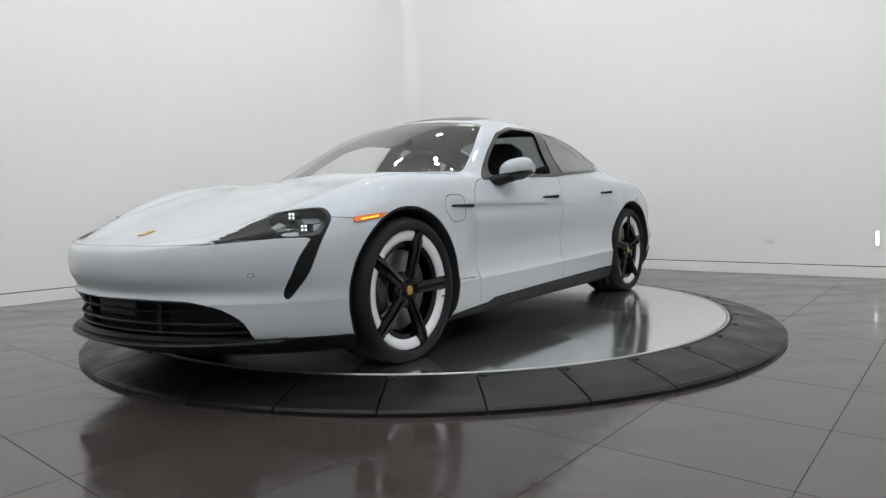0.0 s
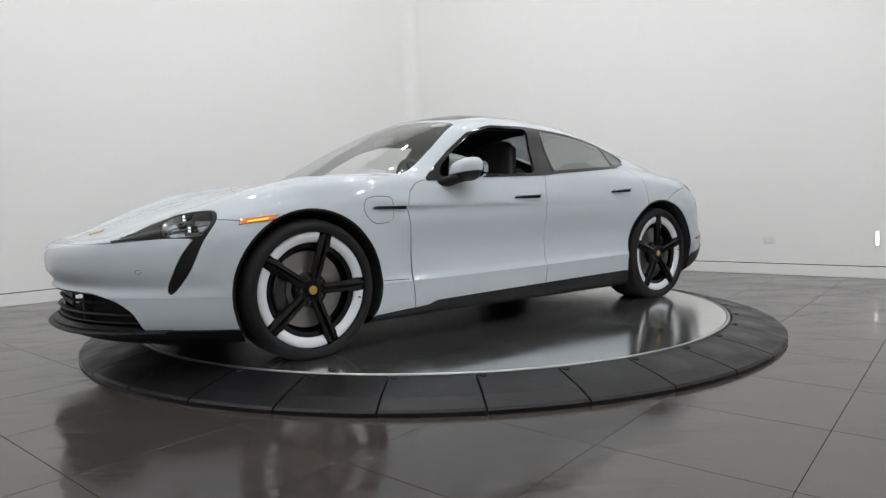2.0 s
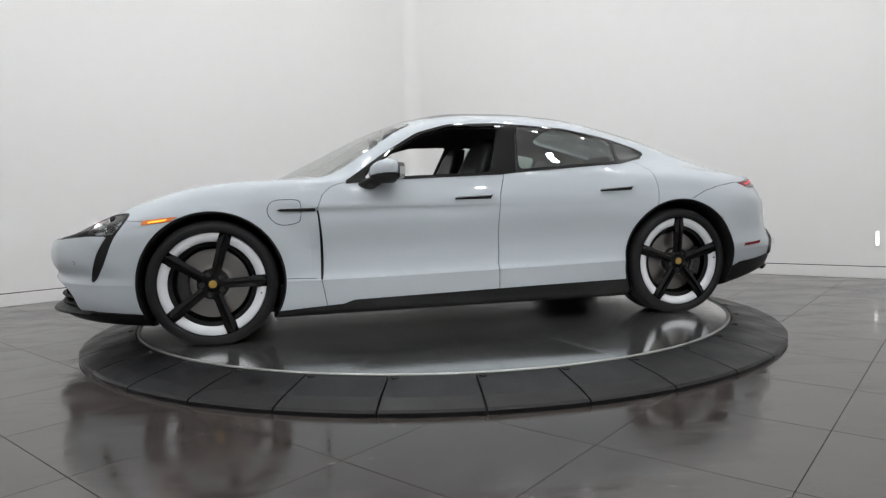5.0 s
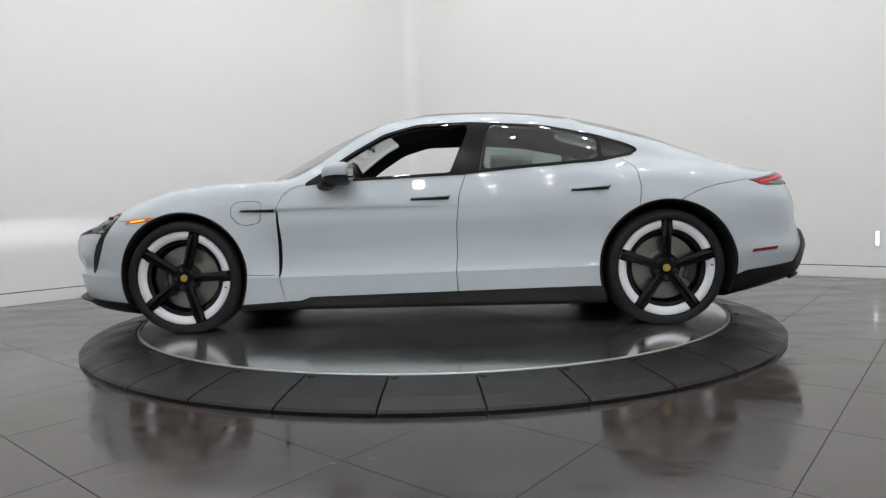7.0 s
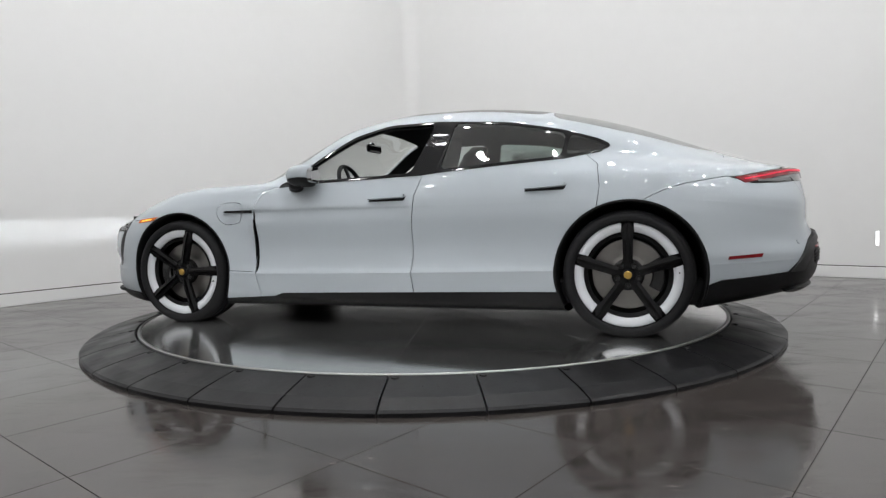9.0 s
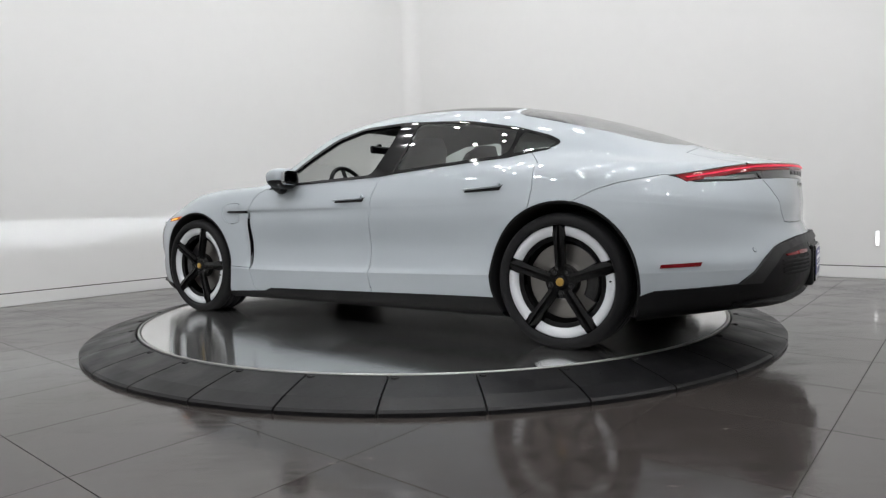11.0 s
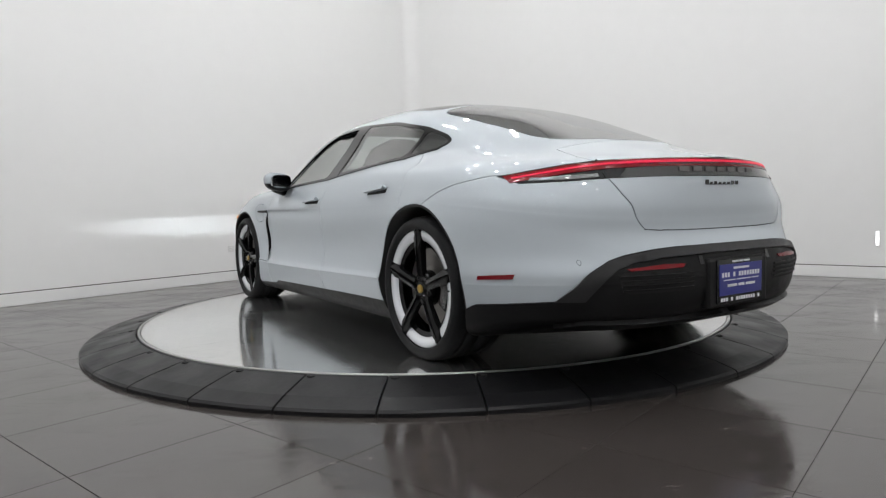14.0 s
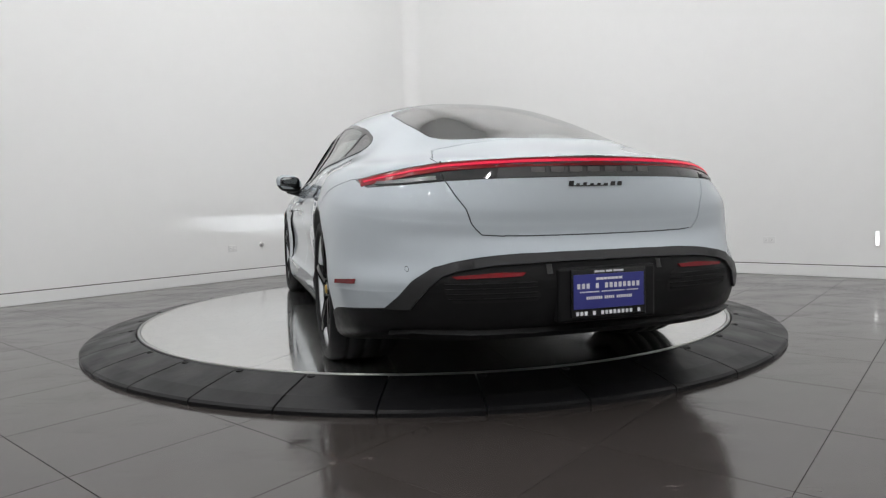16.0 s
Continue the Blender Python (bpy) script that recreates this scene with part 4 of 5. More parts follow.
# ---- trim and lamps laid on the skin ----
def disc_outline(x, y, r, n=16):
    return [(x + r * math.cos(math.tau * i / n), y + r * math.sin(math.tau * i / n)) for i in range(n)]


for i, s in enumerate((1, -1)):
    # door handles: a painted flush bar over a flat dark patch, the finger recess's shade
    for door, x0, x1, z0, z1 in ((front_doors[i], 0.058, -0.175, 0.784, 0.796), (rear_doors[i], -0.897, -1.123, 0.815, 0.832)):
        rec = patch("handle_recess_shade", [(x0 + 0.004, z0 - 0.010), (x1 + 0.05, z1 - 0.022), (x1 + 0.010, z1 - 0.021), (x1 - 0.008, z1 + 0.010), (x1 + 0.003, z1 + 0.001), (x0, z0 + 0.002)], "side", M_DARK, door, s, lift=0.0, thick=0.0012, step=0.05)
        patch("door_handle", [(x0, z0 - 0.002), (x1 + 0.014, z1 - 0.006), (x1 + 0.004, z1 - 0.002), (x1 + 0.002, z1 + 0.013), (x0 - 0.012, z0 + 0.012)], "side", M_PAINT, door, s, lift=0.010, thick=0.020, step=0.05, label="painted door handle standing out")
    # side marker with a lit bar
    mk = patch("side_marker", "1.797 .672, 1.79 .695, 1.612 .713, 1.65 .688", "side", M_AMBER, front_bumper, s, lift=0.0, thick=0.005, label="amber side marker lamp, lit")
    patch("lit_bar", "1.762 .681, 1.76 .688, 1.665 .701, 1.672 .692", "side", M_AMBERLIT, front_bumper, s, lift=0.004, thick=0.003, label="glowing amber bar")
    # blade on the charge flap
    patch("flap_blade", ".884 .743, .884 .724, 1.075 .728, 1.096 .734, 1.075 .741", "side", M_BLACK, car, s, lift=0.003, thick=0.006, label="black blade across the charge flap")
    # rear side reflector, fog reflector
    patch("side_reflector", "-1.944 .424, -1.95 .441, -2.117 .453, -2.11 .434", "side", M_RED, rear_bumper, s, lift=0.0, thick=0.004, label="red side reflector")
    patch("rear_reflector", ".585 .470, .572 .462, .34 .466, .325 .479, .43 .481", "rear", M_RED, diffuser, s, lift=0.006, thick=0.005, label="dark red reflector strip")
    # parking sensors: a dark ring and a painted cap
    for view, p, bump, k in (("side", (2.19, 0.474), front_bumper, 0.9), ("rear", (0.729, 0.500), rear_bumper, 0.62)):
        patch("sensor_ring", [(p[0] + (a - p[0]) * k, b) for a, b in disc_outline(*p, 0.0105)], view, M_BLACK, bump, s, lift=0.0, thick=0.0008, step=0.02)
        patch("parking_sensor", [(p[0] + (a - p[0]) * k, b) for a, b in disc_outline(*p, 0.0085)], view, M_PAINT, bump, s, lift=0.0, thick=0.0018, step=0.02)
    # headlamp: a recessed dark bowl under a clear cover, silver reflector shelves, two modules of cold white cells
    panel("lamp_bowl", R_LENS, M_LAMP2, s, "dark recessed lamp bowl", gap=-0.002, depth=0.0, parent=head[i], sink=0.052)
    panel("lamp_cover", R_LENS, G_LAMP, s, "clear lamp cover", gap=0.0015, depth=0.0, parent=head[i], sink=0.002)
    for outline, sink, material in (("2.080 .646, 2.06 .660, 2.020 .664, 2.020 .634, 2.07 .632", -0.034, M_LAMP), ("2.07 .682, 2.03 .702, 2.025 .690, 2.07 .672", -0.030, M_LAMP), ("1.955 .655, 1.915 .702, 1.905 .722, 1.955 .722, 1.968 .70", -0.040, M_LAMP), ("2.085 .660, 2.075 .668, 2.0 .686, 1.92 .698, 1.918 .694, 2.0 .682", -0.026, M_CHROME)):
        patch("reflector", outline, "side", material, head[i], s, lift=sink, thick=0.003, step=0.025, label="silver lamp reflector")
    for x, z in ((1.990, 0.706), (1.990, 0.656)):
        seat_at, _ = drop("side", (x, z), s, -0.028)
        cell = part("lamp_module", box(bmesh.new(), (seat_at.x - 0.02, seat_at.y - 0.024, z - 0.017), (seat_at.x + 0.010, seat_at.y + 0.024, z + 0.017), 0.004), M_GLOSS, head[i], "black lamp module")
        for dy in (-0.0105, 0.0105):
            for dz in (-0.0075, 0.0075):
                part("light_cell", box(bmesh.new(), (seat_at.x + 0.009, seat_at.y + dy - 0.0055, z + dz - 0.005), (seat_at.x + 0.0125, seat_at.y + dy + 0.0055, z + dz + 0.005), 0.001), M_LED, cell, "cold white lit cell")
    # low-beam projector: a thin lit strip in a black shield whose upper edge cuts the beam level
    tube, strip = bmesh.new(), bmesh.new()
    px, py, pz = 2.020, 0.725, 0.682
    for lo, hi in (((-0.035, -0.040, -0.020), (-0.031, 0.040, 0.004)), ((-0.033, -0.018, -0.020), (-0.009, -0.016, 0.002)), ((-0.033, 0.016, -0.020), (-0.009, 0.018, 0.002)),
                   ((-0.033, -0.044, 0.0004), (0.0, 0.044, 0.003)), ((-0.033, -0.040, -0.020), (-0.020, 0.040, -0.0012))):
        box(tube, (px + lo[0], py + lo[1], pz + lo[2]), (px + hi[0], py + hi[1], pz + hi[2]))
    box(strip, (px - 0.0308, py - 0.010, pz - 0.0003), (px - 0.0300, py + 0.010, pz + 0.0002))
    for bm in (tube, strip):
        for v in bm.verts:
            v.co.y *= s
        bmesh.ops.recalc_face_normals(bm, faces=bm.faces)
    projector = part("projector", tube, M_SHIELD, head[i], "black low-beam projector shield")
    part("beam_source", strip, M_BEAM, projector, "lit low-beam source")
    # chrome strip under the side windows
    patch("window_strip", ".70 .880, .461 .899, -.259 .923, -.385 .936, -1.104 .987, -1.30 1.024, -1.31 1.030, -1.104 .993, -.385 .942, -.259 .929, .461 .905, .70 .886", "side", M_GLOSS, car, s, lift=0.002, thick=0.004, step=0.12)
    patch("pillar_seam", "-.352 .945, -.362 .945, -.43 1.252, -.42 1.252", "side", M_DARK, car, s, lift=0.002, thick=0.0012, step=0.06)
    # lower seam of the front wing
    patch("wing_seam", ".866 .344, .866 .347, 1.06 .353, 1.06 .350", "side", M_DARK, car, s, lift=-0.0015, thick=0.002, step=0.05)

# rear light bar
TOP = [(0.846, 0.850), (0.77, 0.866), (0.684, 0.882), (0.568, 0.896), (0.43, 0.902), (0.3, 0.905), (0.15, 0.907), (0.0, 0.908)]


def bar_outline(up, down, end=1.0):
    half = [(y * end, z) for y, z in TOP]
    upper = [(y, z - up) for y, z in half] + [(-y, z - up) for y, z in half[-2::-1]]
    lower = [(y, z - down) for y, z in half] + [(-y, z - down) for y, z in half[-2::-1]]
    return upper + lower[::-1]


patch("red_lens", bar_outline(0.003, 0.033, 0.995), "rear", M_RED, tail_lamp, lift=0.0, thick=0.004, step=0.04, label="deep red lens")
patch("light_bar", bar_outline(0.0110, 0.0178, 0.98), "rear", M_REDLIT, tail_lamp, lift=0.003, thick=0.003, step=0.04, label="glowing red light bar")
for s in (1, -1):
    patch("lamp_split", [(0.576, 0.824), (0.582, 0.824), (0.572, 0.899), (0.566, 0.899)], "rear", M_DARK, tail_lamp, s, lift=0.002, thick=0.0035, step=0.05)
# maker's mark in the bar and model mark below it, as plain blocks
for k in range(7):
    y = 0.262 - 0.0755 * k
    patch("mark_block", [(y, 0.850), (y - 0.052, 0.850), (y - 0.052, 0.870), (y, 0.870)], "rear", M_MARK, tail_lamp, lift=0.001, thick=0.003, step=0.06)
for k, (wide, high) in enumerate(((0.020, 0.020), (0.014, 0.010), (0.014, 0.013), (0.014, 0.010), (0.014, 0.010), (0.016, 0.010), (0.018, 0.016), (0.018, 0.016))):
    y0 = 0.118 - 0.030 * k
    patch("model_mark", [(y0, 0.795), (y0 - wide, 0.795), (y0 - wide - 0.004, 0.795 + high), (y0 - 0.004, 0.795 + high)], "rear", M_GLOSS, tailgate, lift=0.0, thick=0.004, step=0.05)
patch("model_mark", [(0.11, 0.7945), (-0.05, 0.7945), (-0.05, 0.798), (0.11, 0.798)], "rear", M_GLOSS, tailgate, lift=0.0, thick=0.003, step=0.05)
for s in (1, -1):
    # silvery reversing lens low in the outer lamp
    patch("clear_lens", [(0.80, 0.823), (0.79, 0.834), (0.70, 0.838), (0.60, 0.844), (0.60, 0.829), (0.71, 0.822)], "rear", M_LAMP2, tail_lamp, s, lift=0.001, thick=0.003, step=0.03, label="silvery clear lens")
# crest on the bonnet, as a plain gold shield
patch("bonnet_badge", "2.255 -.018, 2.245 -.026, 2.193 -.027, 2.188 0, 2.193 .027, 2.245 .026, 2.255 .018, 2.26 0", "top", M_GOLD, car, lift=0.0, thick=0.004, step=0.02, label="small gold shield badge")
# paper label on the windscreen
patch("windscreen_label", ".285 .43, .272 .535, .325 .565, .345 .45", "top", M_PAPER, car, lift=-0.004, thick=0.001, step=0.04, label="white paper label")

# number plate with its frame, all writing as bars
plate = part("plate_holder", box(bmesh.new(), (-2.512, -0.21, 0.285), (-2.47, 0.21, 0.492), 0.012), M_BLACK, car, "black plate carrier")
part("plate_frame", box(bmesh.new(), (-2.520, -0.160, 0.302), (-2.510, 0.160, 0.484), 0.004), M_GLOSS, plate, "black dealer plate frame")
part("plate_panel", box(bmesh.new(), (-2.5225, -0.150, 0.335), (-2.518, 0.150, 0.464), 0.0015), M_BLUE, plate, "blue dealer plate")
def plate_line(z0, z1, x, half, words, thin=0.7):
    """One line of writing as bars of letter size, in words of the given counts."""
    n = sum(words) + len(words) - 1
    pitch, at = 2 * half / n, 0
    for count in words:
        for k in range(count):
            y = half - pitch * (at + k)
            part("plate_mark", box(bmesh.new(), (x - 0.0012, y - pitch * thin, z0), (x + 0.001, y, z1)), M_INK, plate)
        at += count + 1


plate_line(0.4700, 0.4775, -2.521, 0.062, (8, 5, 8))
plate_line(0.4420, 0.4510, -2.523, 0.056, (7,), 0.85)
plate_line(0.4110, 0.4300, -2.523, 0.136, (3, 1, 8), 0.62)
plate_line(0.3960, 0.4005, -2.523, 0.125, (10, 12, 6))
plate_line(0.3700, 0.3810, -2.523, 0.098, (8, 5, 8))
plate_line(0.3110, 0.3250, -2.521, 0.140, (3, 1, 8, 1), 0.62)
# apron details: grille slats, lower lip, light bars
for s in (1, -1):
    # flat dark patch gives the shade of a recess behind the slats
    patch("apron_recess_shade", ".60 .375, .62 .455, .30 .468, .26 .375", "rear", M_DARK, diffuser, s, lift=0.006, thick=0.0012, step=0.04, steps=1)
    for k in range(4):
        z = 0.386 + 0.018 * k
        patch("apron_slat", [(0.60 + 0.004 * k, z), (0.60 + 0.004 * k, z + 0.006), (0.285, z + 0.006), (0.285, z)], "rear", M_BLACK, diffuser, s, lift=0.007, thick=0.006, step=0.06)
    patch("tow_cover", [(0.245, 0.47), (0.245, 0.505), (0.222, 0.505), (0.222, 0.47)], "rear", M_GLOSS, diffuser, s, lift=0.006, thick=0.003, step=0.04)
    patch("apron_edge", [(0.80, 0.350), (0.712, 0.455), (0.640, 0.502), (0.575, 0.519), (0.43, 0.537), (0.2, 0.543), (0.0, 0.543), (0.0, 0.512), (0.2, 0.512), (0.43, 0.505), (0.56, 0.488), (0.615, 0.470), (0.665, 0.430), (0.72, 0.352)], "rear", M_SATIN, diffuser, s, lift=0.006, thick=0.012, step=0.05, label="raised black apron edge")
    patch("apron_lip", [(0.78, 0.262), (0.70, 0.275), (0.4, 0.272), (0.0, 0.272), (0.0, 0.252), (0.4, 0.250), (0.7, 0.252)], "rear", M_BLACK, diffuser, s, lift=0.006, thick=0.022, step=0.06)

# front grille: dark mouth with bars
bm = bmesh.new()
rows = []
for k, (dx, z) in enumerate(((0.0, 0.385), (-0.10, 0.36), (-0.12, 0.24), (0.0, 0.20))):
    row = []
    for i in range(25):
        y = -0.70 + 1.40 * i / 24
        q = min(1.0, abs(y) / 0.955)
        x = 1.5 + 0.93 * (1 - q**2.2) ** (1 / 2.2) - 0.03
        row.append(bm.verts.new((x + dx, y, z)))
    rows.append(row)
for k in range(3):
    for i in range(24):
        bm.faces.new((rows[k][i], rows[k][i + 1], rows[k + 1][i + 1], rows[k + 1][i]))
grille = part("front_grille", bm, M_DARK, car, "black lower air intake", smooth=False)


def grille_bar(z0, z1, back, half, thick=0.02, material=None):
    bm = bmesh.new()
    rows = []
    n = 30
    for i in range(n + 1):
        y = -half + 2 * half * i / n
        q = min(1.0, abs(y) / 0.955)
        x = 1.5 + 0.93 * (1 - q**2.2) ** (1 / 2.2) - back
        rows.append([bm.verts.new(v) for v in ((x, y, z0), (x + 0.004, y, (z0 + z1) / 2), (x, y, z1), (x - thick, y, z1), (x - thick, y, z0))])
    for i in range(n):
        for j in range(5):
            bm.faces.new((rows[i][j], rows[i + 1][j], rows[i + 1][(j + 1) % 5], rows[i][(j + 1) % 5]))
    bm.faces.new(rows[0])
    bm.faces.new(rows[-1][::-1])
    bmesh.ops.recalc_face_normals(bm, faces=bm.faces)
    return part("grille_bar", bm, material or M_BLACK, grille)


grille_bar(0.318, 0.326, 0.035, 0.60)
grille_bar(0.268, 0.278, 0.025, 0.66)
grille_bar(0.232, 0.240, 0.030, 0.67)
for y in (-0.30, 0.30):
    part("grille_post", box(bmesh.new(), (2.31, y - 0.012, 0.22), (2.35, y + 0.012, 0.36), 0.004), M_BLACK, grille)
part("radar_panel", box(bmesh.new(), (2.36, -0.16, 0.285), (2.375, 0.16, 0.355), 0.01), M_BLACK, grille)
# the splitter blade under the mouth
bm = bmesh.new()
rows = []
for i in range(41):
    y = -0.78 + 1.56 * i / 40
    q = min(1.0, abs(y) / 0.955)
    x = 1.5 + 0.955 * (1 - q**2.2) ** (1 / 2.2)
    lift = 0.028 * max(0.0, (abs(y) - 0.35) / 0.43)
    rows.append([bm.verts.new(v) for v in ((x - 0.10, y, 0.222), (x - 0.004, y, 0.196 + lift * 0.3), (x + 0.004, y, 0.188 + lift * 0.3), (x - 0.004, y, 0.180 + lift * 0.3), (x - 0.12, y, 0.172))])
for i in range(40):
    for j in range(4):
        bm.faces.new((rows[i][j], rows[i + 1][j], rows[i + 1][j + 1], rows[i][j + 1]))
bmesh.ops.recalc_face_normals(bm, faces=bm.faces)
part("splitter_blade", bm, M_BLACK, car, "black splitter blade", smooth=False)


# door mirrors
def door_mirror(s):
    """A two-tone mirror: painted cap over a black lower shell, glass at the back, black foot on the door."""
    def shell_part(z_lo, z_hi, name, material, label, grow):
        bm = bmesh.new()
        nu_, nv_ = 28, 14
        rows = []
        for i in range(nv_ + 1):
            w = z_lo + (z_hi - z_lo) * i / nv_
            row = []
            for j in range(nu_):
                a = math.tau * j / nu_
                # squarish section, blunt at the back and rounded to the front
                ca, sa = math.cos(a), math.sin(a)
                r = max(0.0, 1 - abs(w) ** 2.6) ** (1 / 2.2)
                ex = (abs(ca) ** 0.75) * (1 if ca > 0 else -1)
                ey = (abs(sa) ** 0.75) * (1 if sa > 0 else -1)
                x = 0.468 + (0.108 if ca > 0 else 0.058) * ex * (r if ca > 0 else max(r, 0.0) ** 0.35) * grow
                y = 0.962 + 0.094 * ey * r * grow + 0.008 * w
                z = 0.944 + 0.066 * w - 0.10 * max(0, (x - 0.49)) + 0.010 * (y - 0.96) / 0.1
                row.append(bm.verts.new((x, y * s, z)))
            rows.append(row)
        for i in range(nv_):
            for j in range(nu_):
                bm.faces.new((rows[i][j], rows[i][(j + 1) % nu_], rows[i + 1][(j + 1) % nu_], rows[i + 1][j]))
        bm.faces.new(rows[0])
        bm.faces.new(rows[-1])
        bmesh.ops.recalc_face_normals(bm, faces=bm.faces)
        return part(name, bm, material, root, label, smooth=True)

    bm = bmesh.new()
    # foot: swept from the door to the housing
    rows = []
    for t in (0.0, 0.35, 0.7, 1.0):
        c = Vector((0.585 - 0.06 * t, (0.862 + 0.115 * t), 0.868 + 0.03 * t))
        h, d = 0.030 - 0.004 * t, 0.055 - 0.008 * t
        rows.append([bm.verts.new((c.x + d * math.cos(a), c.y * s, c.z + h * math.sin(a))) for a in [math.tau * k / 12 for k in range(12)]])
    for i in range(3):
        for k in range(12):
            bm.faces.new((rows[i][k], rows[i][(k + 1) % 12], rows[i + 1][(k + 1) % 12], rows[i + 1][k]))
    bm.faces.new(rows[0])
    bm.faces.new(rows[-1])
    bmesh.ops.recalc_face_normals(bm, faces=bm.faces)
    root = part("door_mirror", bm, M_BLACK, car, "two-tone door mirror on a black foot", smooth=True)
    shell_part(-0.28, 1.0, "mirror_cap", M_PAINT, "painted mirror cap", 1.0)
    shell_part(-1.0, -0.30, "mirror_base", M_BLACK, "black lower mirror shell", 0.985)
    bm = bmesh.new()
    n = 24
    ring = []
    for j in range(n):
        a = math.tau * j / n
        ca, sa = math.cos(a), math.sin(a)
        ring.append(bm.verts.new((0.392 - 0.012 * ca, (0.960 + 0.074 * (abs(ca) ** 0.6) * (1 if ca > 0 else -1)) * s, 0.946 + 0.047 * (abs(sa) ** 0.6) * (1 if sa > 0 else -1))))
    f = bm.faces.new(ring)
    r = bmesh.ops.extrude_face_region(bm, geom=[f])
    for v in [g for g in r["geom"] if isinstance(g, bmesh.types.BMVert)]:
        v.co.x = 0.412
    bmesh.ops.recalc_face_normals(bm, faces=bm.faces)
    part("mirror_glass", bm, M_MIRROR, root, "dark tinted mirror glass")


door_mirror(1)
door_mirror(-1)


# the wing's trailing lip over the air outlet: painted outside, black behind
for s in (1, -1):
    outer, inner = bmesh.new(), bmesh.new()
    rows_o, rows_i = [], []
    for i in range(23):
        t = i / 22
        z = 0.333 + 0.398 * t
        xe = 0.864 + 0.012 * (2 * t - 1) ** 2 * (1 if t > 0.5 else 0.2)
        out_by = 0.015 * max(0.0, 1 - abs(2 * t - 1.05) ** 2.4) ** 0.8 + 0.0008
        a, na = drop("side", (xe + 0.050, z), s, 0.0004)
        m, nm = drop("side", (xe + 0.022, z), s, 0.0)
        e, ne = drop("side", (xe, z), s, 0.0)
        rows_o.append([outer.verts.new(a), outer.verts.new(m + nm * out_by * 0.38), outer.verts.new(e + ne * out_by)])
        rows_i.append([inner.verts.new(e + ne * (out_by - 0.0002)), inner.verts.new(e + ne * 0.001 + Vector((0.006, 0, 0))), inner.verts.new(e - ne * 0.012 + Vector((0.008, 0, 0)))])
    for rows, bm in ((rows_o, outer), (rows_i, inner)):
        for i in range(22):
            for j in range(2):
                q = (rows[i][j], rows[i + 1][j], rows[i + 1][j + 1], rows[i][j + 1])
                bm.faces.new(q if s > 0 else q[::-1])
    part("wing_lip", outer, M_PAINT, car, "painted trailing lip of the wing", smooth=True)
    part("outlet_wall", inner, M_BLACK, car, smooth=True)


# ---- cabin ----
part("cabin_floor", box(bmesh.new(), (-1.9, -0.80, 0.16), (1.1, 0.80, 0.30), 0.02), M_LINER, car, "black cabin floor")
# dashboard: a swept block with a hood over the instruments
bm = bmesh.new()
rows = []
for i in range(21):
    y = -0.76 + 1.52 * i / 20
    hood = 0.035 * math.exp(-((y - 0.37) / 0.17) ** 2)
    sweep = 0.05 * (y / 0.76) ** 2
    rows.append([bm.verts.new((x - sweep, y, z)) for x, z in ((0.98, 0.80), (0.95, 0.885), (0.80, 0.900), (0.66, 0.900 + hood), (0.60, 0.885 + hood), (0.585, 0.82), (0.62, 0.70), (0.66, 0.55))])
for i in range(20):
    for j in range(7):
        bm.faces.new((rows[i][j], rows[i + 1][j], rows[i + 1][j + 1], rows[i][j + 1]))
bmesh.ops.recalc_face_normals(bm, faces=bm.faces)
part("dashboard", bm, M_SEAT, car, "black leather dashboard", smooth=True)
part("centre_console", box(bmesh.new(), (-0.55, -0.13, 0.28), (0.66, 0.13, 0.62), 0.03), M_SEAT, car)
# steering wheel
bm = bmesh.new()
R, r = 0.178, 0.015
rings = []
for i in range(40):
    a = math.tau * i / 40
    rings.append([bm.verts.new(((R + r * math.cos(b)) * math.cos(a), (R + r * math.cos(b)) * math.sin(a), r * math.sin(b))) for b in [math.tau * k / 10 for k in range(10)]])
for i in range(40):
    for k in range(10):
        bm.faces.new((rings[i][k], rings[(i + 1) % 40][k], rings[(i + 1) % 40][(k + 1) % 10], rings[i][(k + 1) % 10]))
bmesh.ops.recalc_face_normals(bm, faces=bm.faces)
steer = part("steering_wheel", bm, M_SEAT, car, "black leather steering wheel", smooth=True)
steer.matrix_basis = Matrix.Translation((0.415, 0.37, 0.870)) @ Matrix.Rotation(radians(-68), 4, "Y")
part("wheel_boss", lathe(bmesh.new(), [(0.0, 0.02), (0.05, 0.018), (0.06, 0.0), (0.04, -0.04), (0.02, -0.12)], 24), M_SEAT, steer)
for a in (0, 180, 270):
    part("wheel_arm", box(bmesh.new(), (0.04, -0.016, -0.008), (0.172, 0.016, 0.008), 0.005, Matrix.Rotation(radians(a + 90), 4, "Z")), M_SEAT, steer)


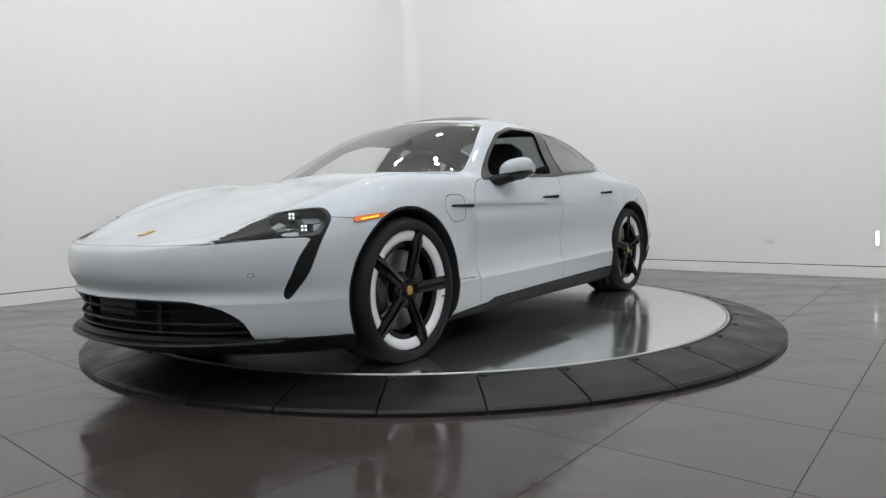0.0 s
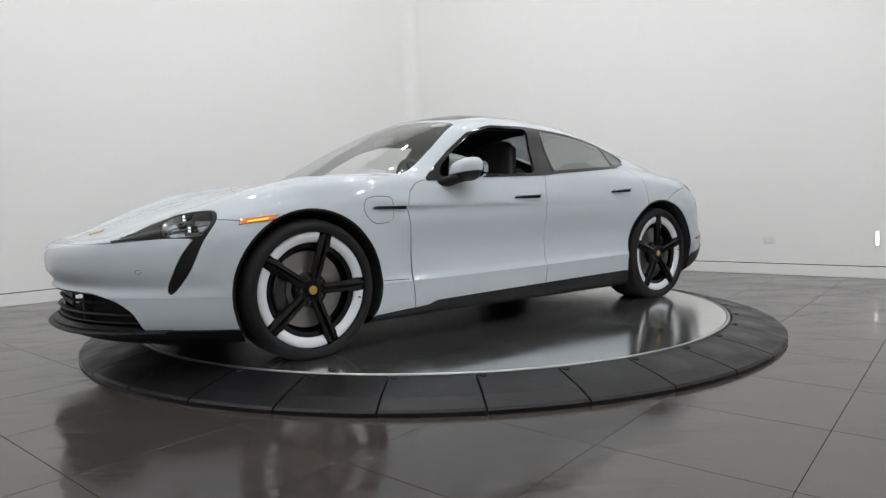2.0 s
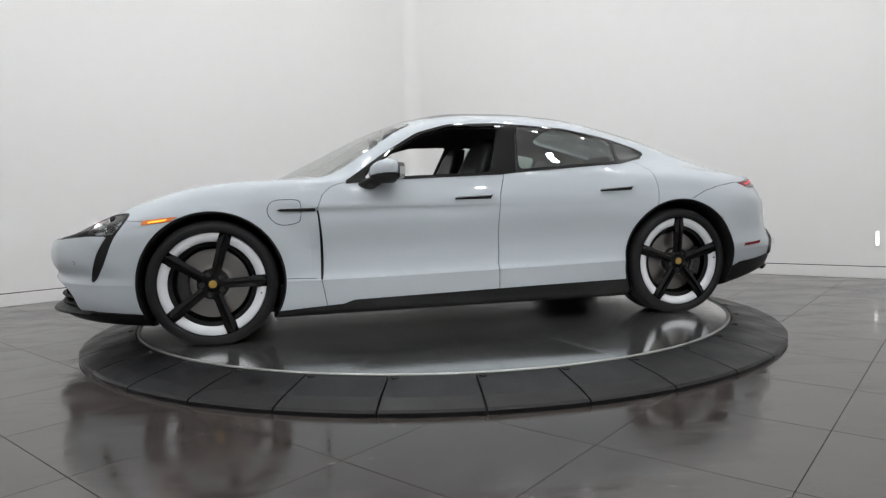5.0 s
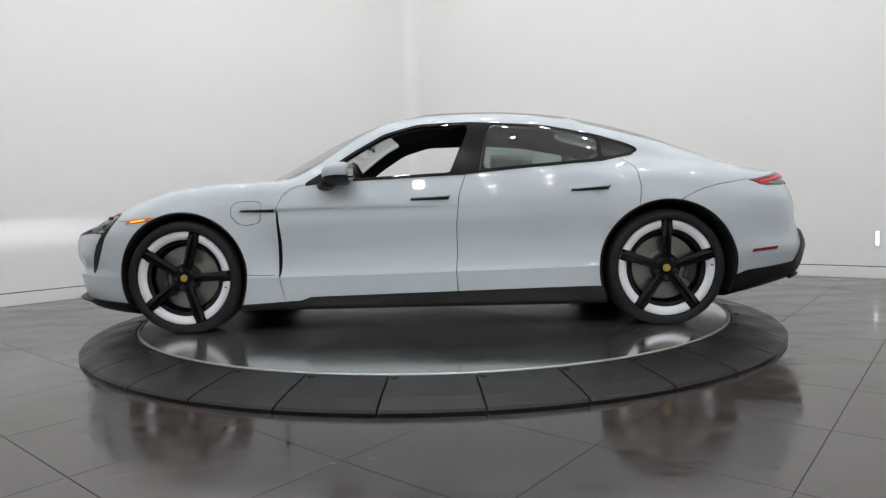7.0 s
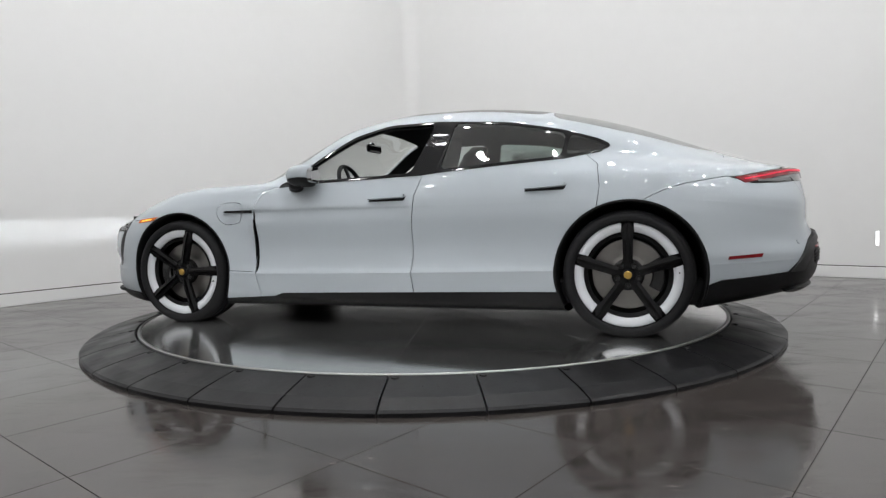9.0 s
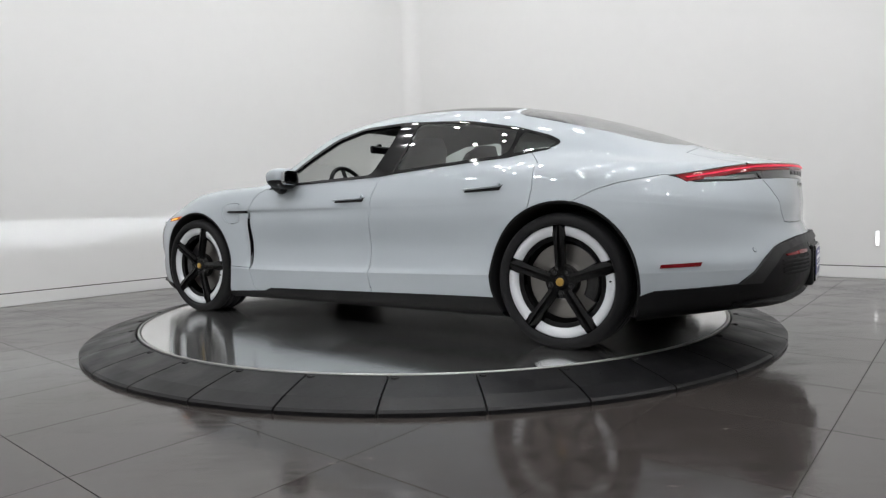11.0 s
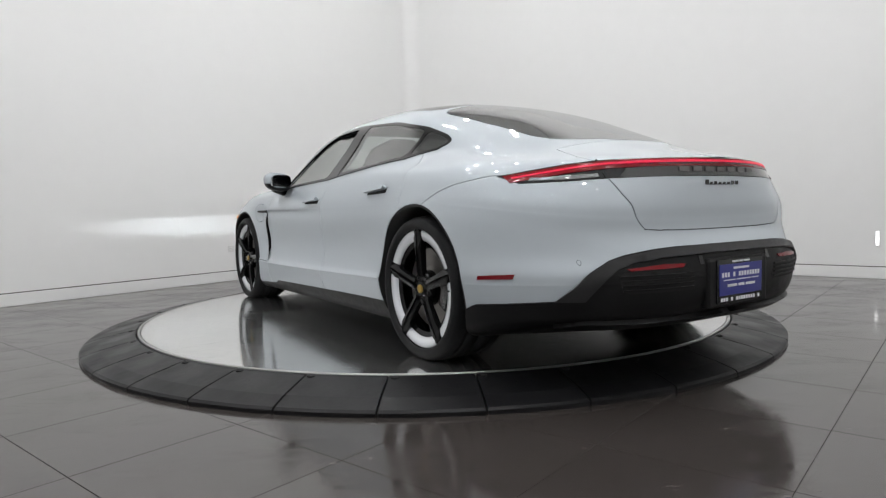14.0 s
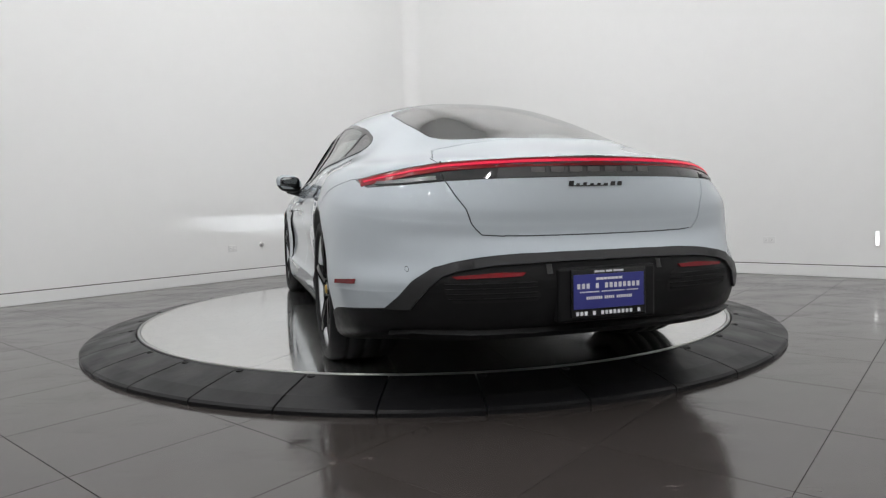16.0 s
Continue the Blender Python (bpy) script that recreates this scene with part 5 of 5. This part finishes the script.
def seat(x, y, rear=False):
    """A sports seat: cushion, bolstered back, integrated headrest."""
    bm = box(bmesh.new(), (x - 0.05, y - 0.25, 0.30), (x + 0.48, y + 0.25, 0.47), 0.05)
    root = part("seat", bm, M_SEAT, car, "black leather rear seat" if rear else "black leather front seat", smooth=True)
    bm = bmesh.new()
    rows = []
    top = 1.06 if rear else 1.185
    for i in range(13):
        t = i / 12
        z = 0.44 + (top - 0.44) * t
        lean = x - 0.02 - 0.30 * t - (0.03 * math.sin(t * 3.1))
        wide = 0.285 * (1 - 0.36 * max(0, t - 0.66) / 0.34) * (1 - 0.5 * max(0, t - 0.92) / 0.08)
        row = []
        for k in range(16):
            a = math.tau * k / 16
            ca, sa = math.cos(a), math.sin(a)
            yy = wide * (abs(sa) ** 0.6) * (1 if sa > 0 else -1)
            row.append(bm.verts.new((lean + 0.075 * (1 - 0.3 * t) * (abs(ca) ** 0.7) * (1 if ca > 0 else -1) + 0.05 * abs(yy / 0.27) ** 2, y + yy, z)))
        rows.append(row)
    for i in range(12):
        for k in range(16):
            bm.faces.new((rows[i][k], rows[i][(k + 1) % 16], rows[i + 1][(k + 1) % 16], rows[i + 1][k]))
    bm.faces.new(rows[0])
    bm.faces.new(rows[-1])
    bmesh.ops.recalc_face_normals(bm, faces=bm.faces)
    part("backrest", bm, M_SEAT, root, smooth=True)


for y in (0.37, -0.37):
    seat(0.0, y)
    seat(-0.86, y, True)
# the rear bench's back across the car
part("rear_bench_back", box(bmesh.new(), (-1.24, -0.62, 0.40), (-1.12, 0.62, 0.93), 0.04), M_SEAT, car, "black leather rear bench back", smooth=True)
# rear-view mirror
rv = part("rear_view_mirror", box(bmesh.new(), (0.395, -0.12, 1.155), (0.425, 0.12, 1.215), 0.014), M_GLOSS, car, "black rear-view mirror")
part("mirror_stem", box(bmesh.new(), (0.41, -0.015, 1.20), (0.44, 0.015, 1.232), 0.005), M_GLOSS, rv)
part("parcel_shelf", box(bmesh.new(), (-1.95, -0.55, 0.90), (-1.25, 0.55, 0.93), 0.01), M_LINER, car)
# white paper hung inside the far rear window
part("price_sheet", box(bmesh.new(), (-0.86, -0.735, 1.03), (-0.50, -0.732, 1.165)), M_PAPER, car, "white printed price sheet")


# ---- floor tiles, last ----
floor_bm = box(bmesh.new(), (BACK_P - 0.1, BACK_Q - 0.1, -0.06), (WALL_P + 0.1, WALL_Q + 0.1, -0.004))
for v in floor_bm.verts:
    v.co = room(v.co.x, v.co.y, v.co.z)
floor = tagged(part("floor", floor_bm, M_GROUT), "polished grey porcelain floor tiles with dark joints", "floor", kind="structure")
TILE, JOINT = 0.6005, 0.0026
tile_bm = box(bmesh.new(), (JOINT / 2, JOINT / 2, -0.02), (TILE - JOINT / 2, TILE - JOINT / 2, 0.0), 0.0006)
tile_me = bpy.data.meshes.new("tile")
tile_bm.to_mesh(tile_me)
tile_bm.free()
tile_me.materials.append(M_TILE)
near, rest = [], []
for i in range(-14, 10):
    for j in range(-13, 9):
        p0, q0 = -0.493 + TILE * i, -0.340 + TILE * j
        if p0 + TILE < BACK_P or q0 + TILE < BACK_Q or p0 > WALL_P or q0 > WALL_Q:
            continue
        c = room(p0 + TILE / 2, q0 + TILE / 2)
        (near if c.y > -4.6 and -4.5 < c.x < 4.8 and (c.xy.length > 1.7) else rest).append((p0, q0))
near.sort(key=lambda a: room(*a).y)
rest += near[300:]
for p0, q0 in near[:300]:
    ob = new("tile", tile_me)
    ob.parent = floor
    ob.matrix_basis = Matrix.Translation(room(p0, q0)) @ Matrix.Rotation(GRID, 4, "Z")
vv, ff = [], []
for p0, q0 in rest:
    n = len(vv)
    g = JOINT / 2
    for a, b in ((g, g), (TILE - g, g), (TILE - g, TILE - g), (g, TILE - g)):
        vv.append(room(p0 + a, q0 + b, 0.0))
    ff.append((n, n + 1, n + 2, n + 3))
far = mesh_ob("tile_field", vv, ff, M_TILE)
far.parent = floor
tagged(far, kind="stuff")


# ---- what moves ----
def motions():
    """The deck turns clockwise at a steady pace and carries the car."""
    rows_deck, rows_car = [], []
    for i in range(33):
        t = i * 0.5
        turn = pose(0, 0, 0, 0, 0, 232.981 - 7.91707 * t)
        rows_deck.append((t, turn))
        rows_car.append((t, turn @ CAR_AT))
    walk(turntable, rows_deck)
    walk(car, rows_car)


motions()
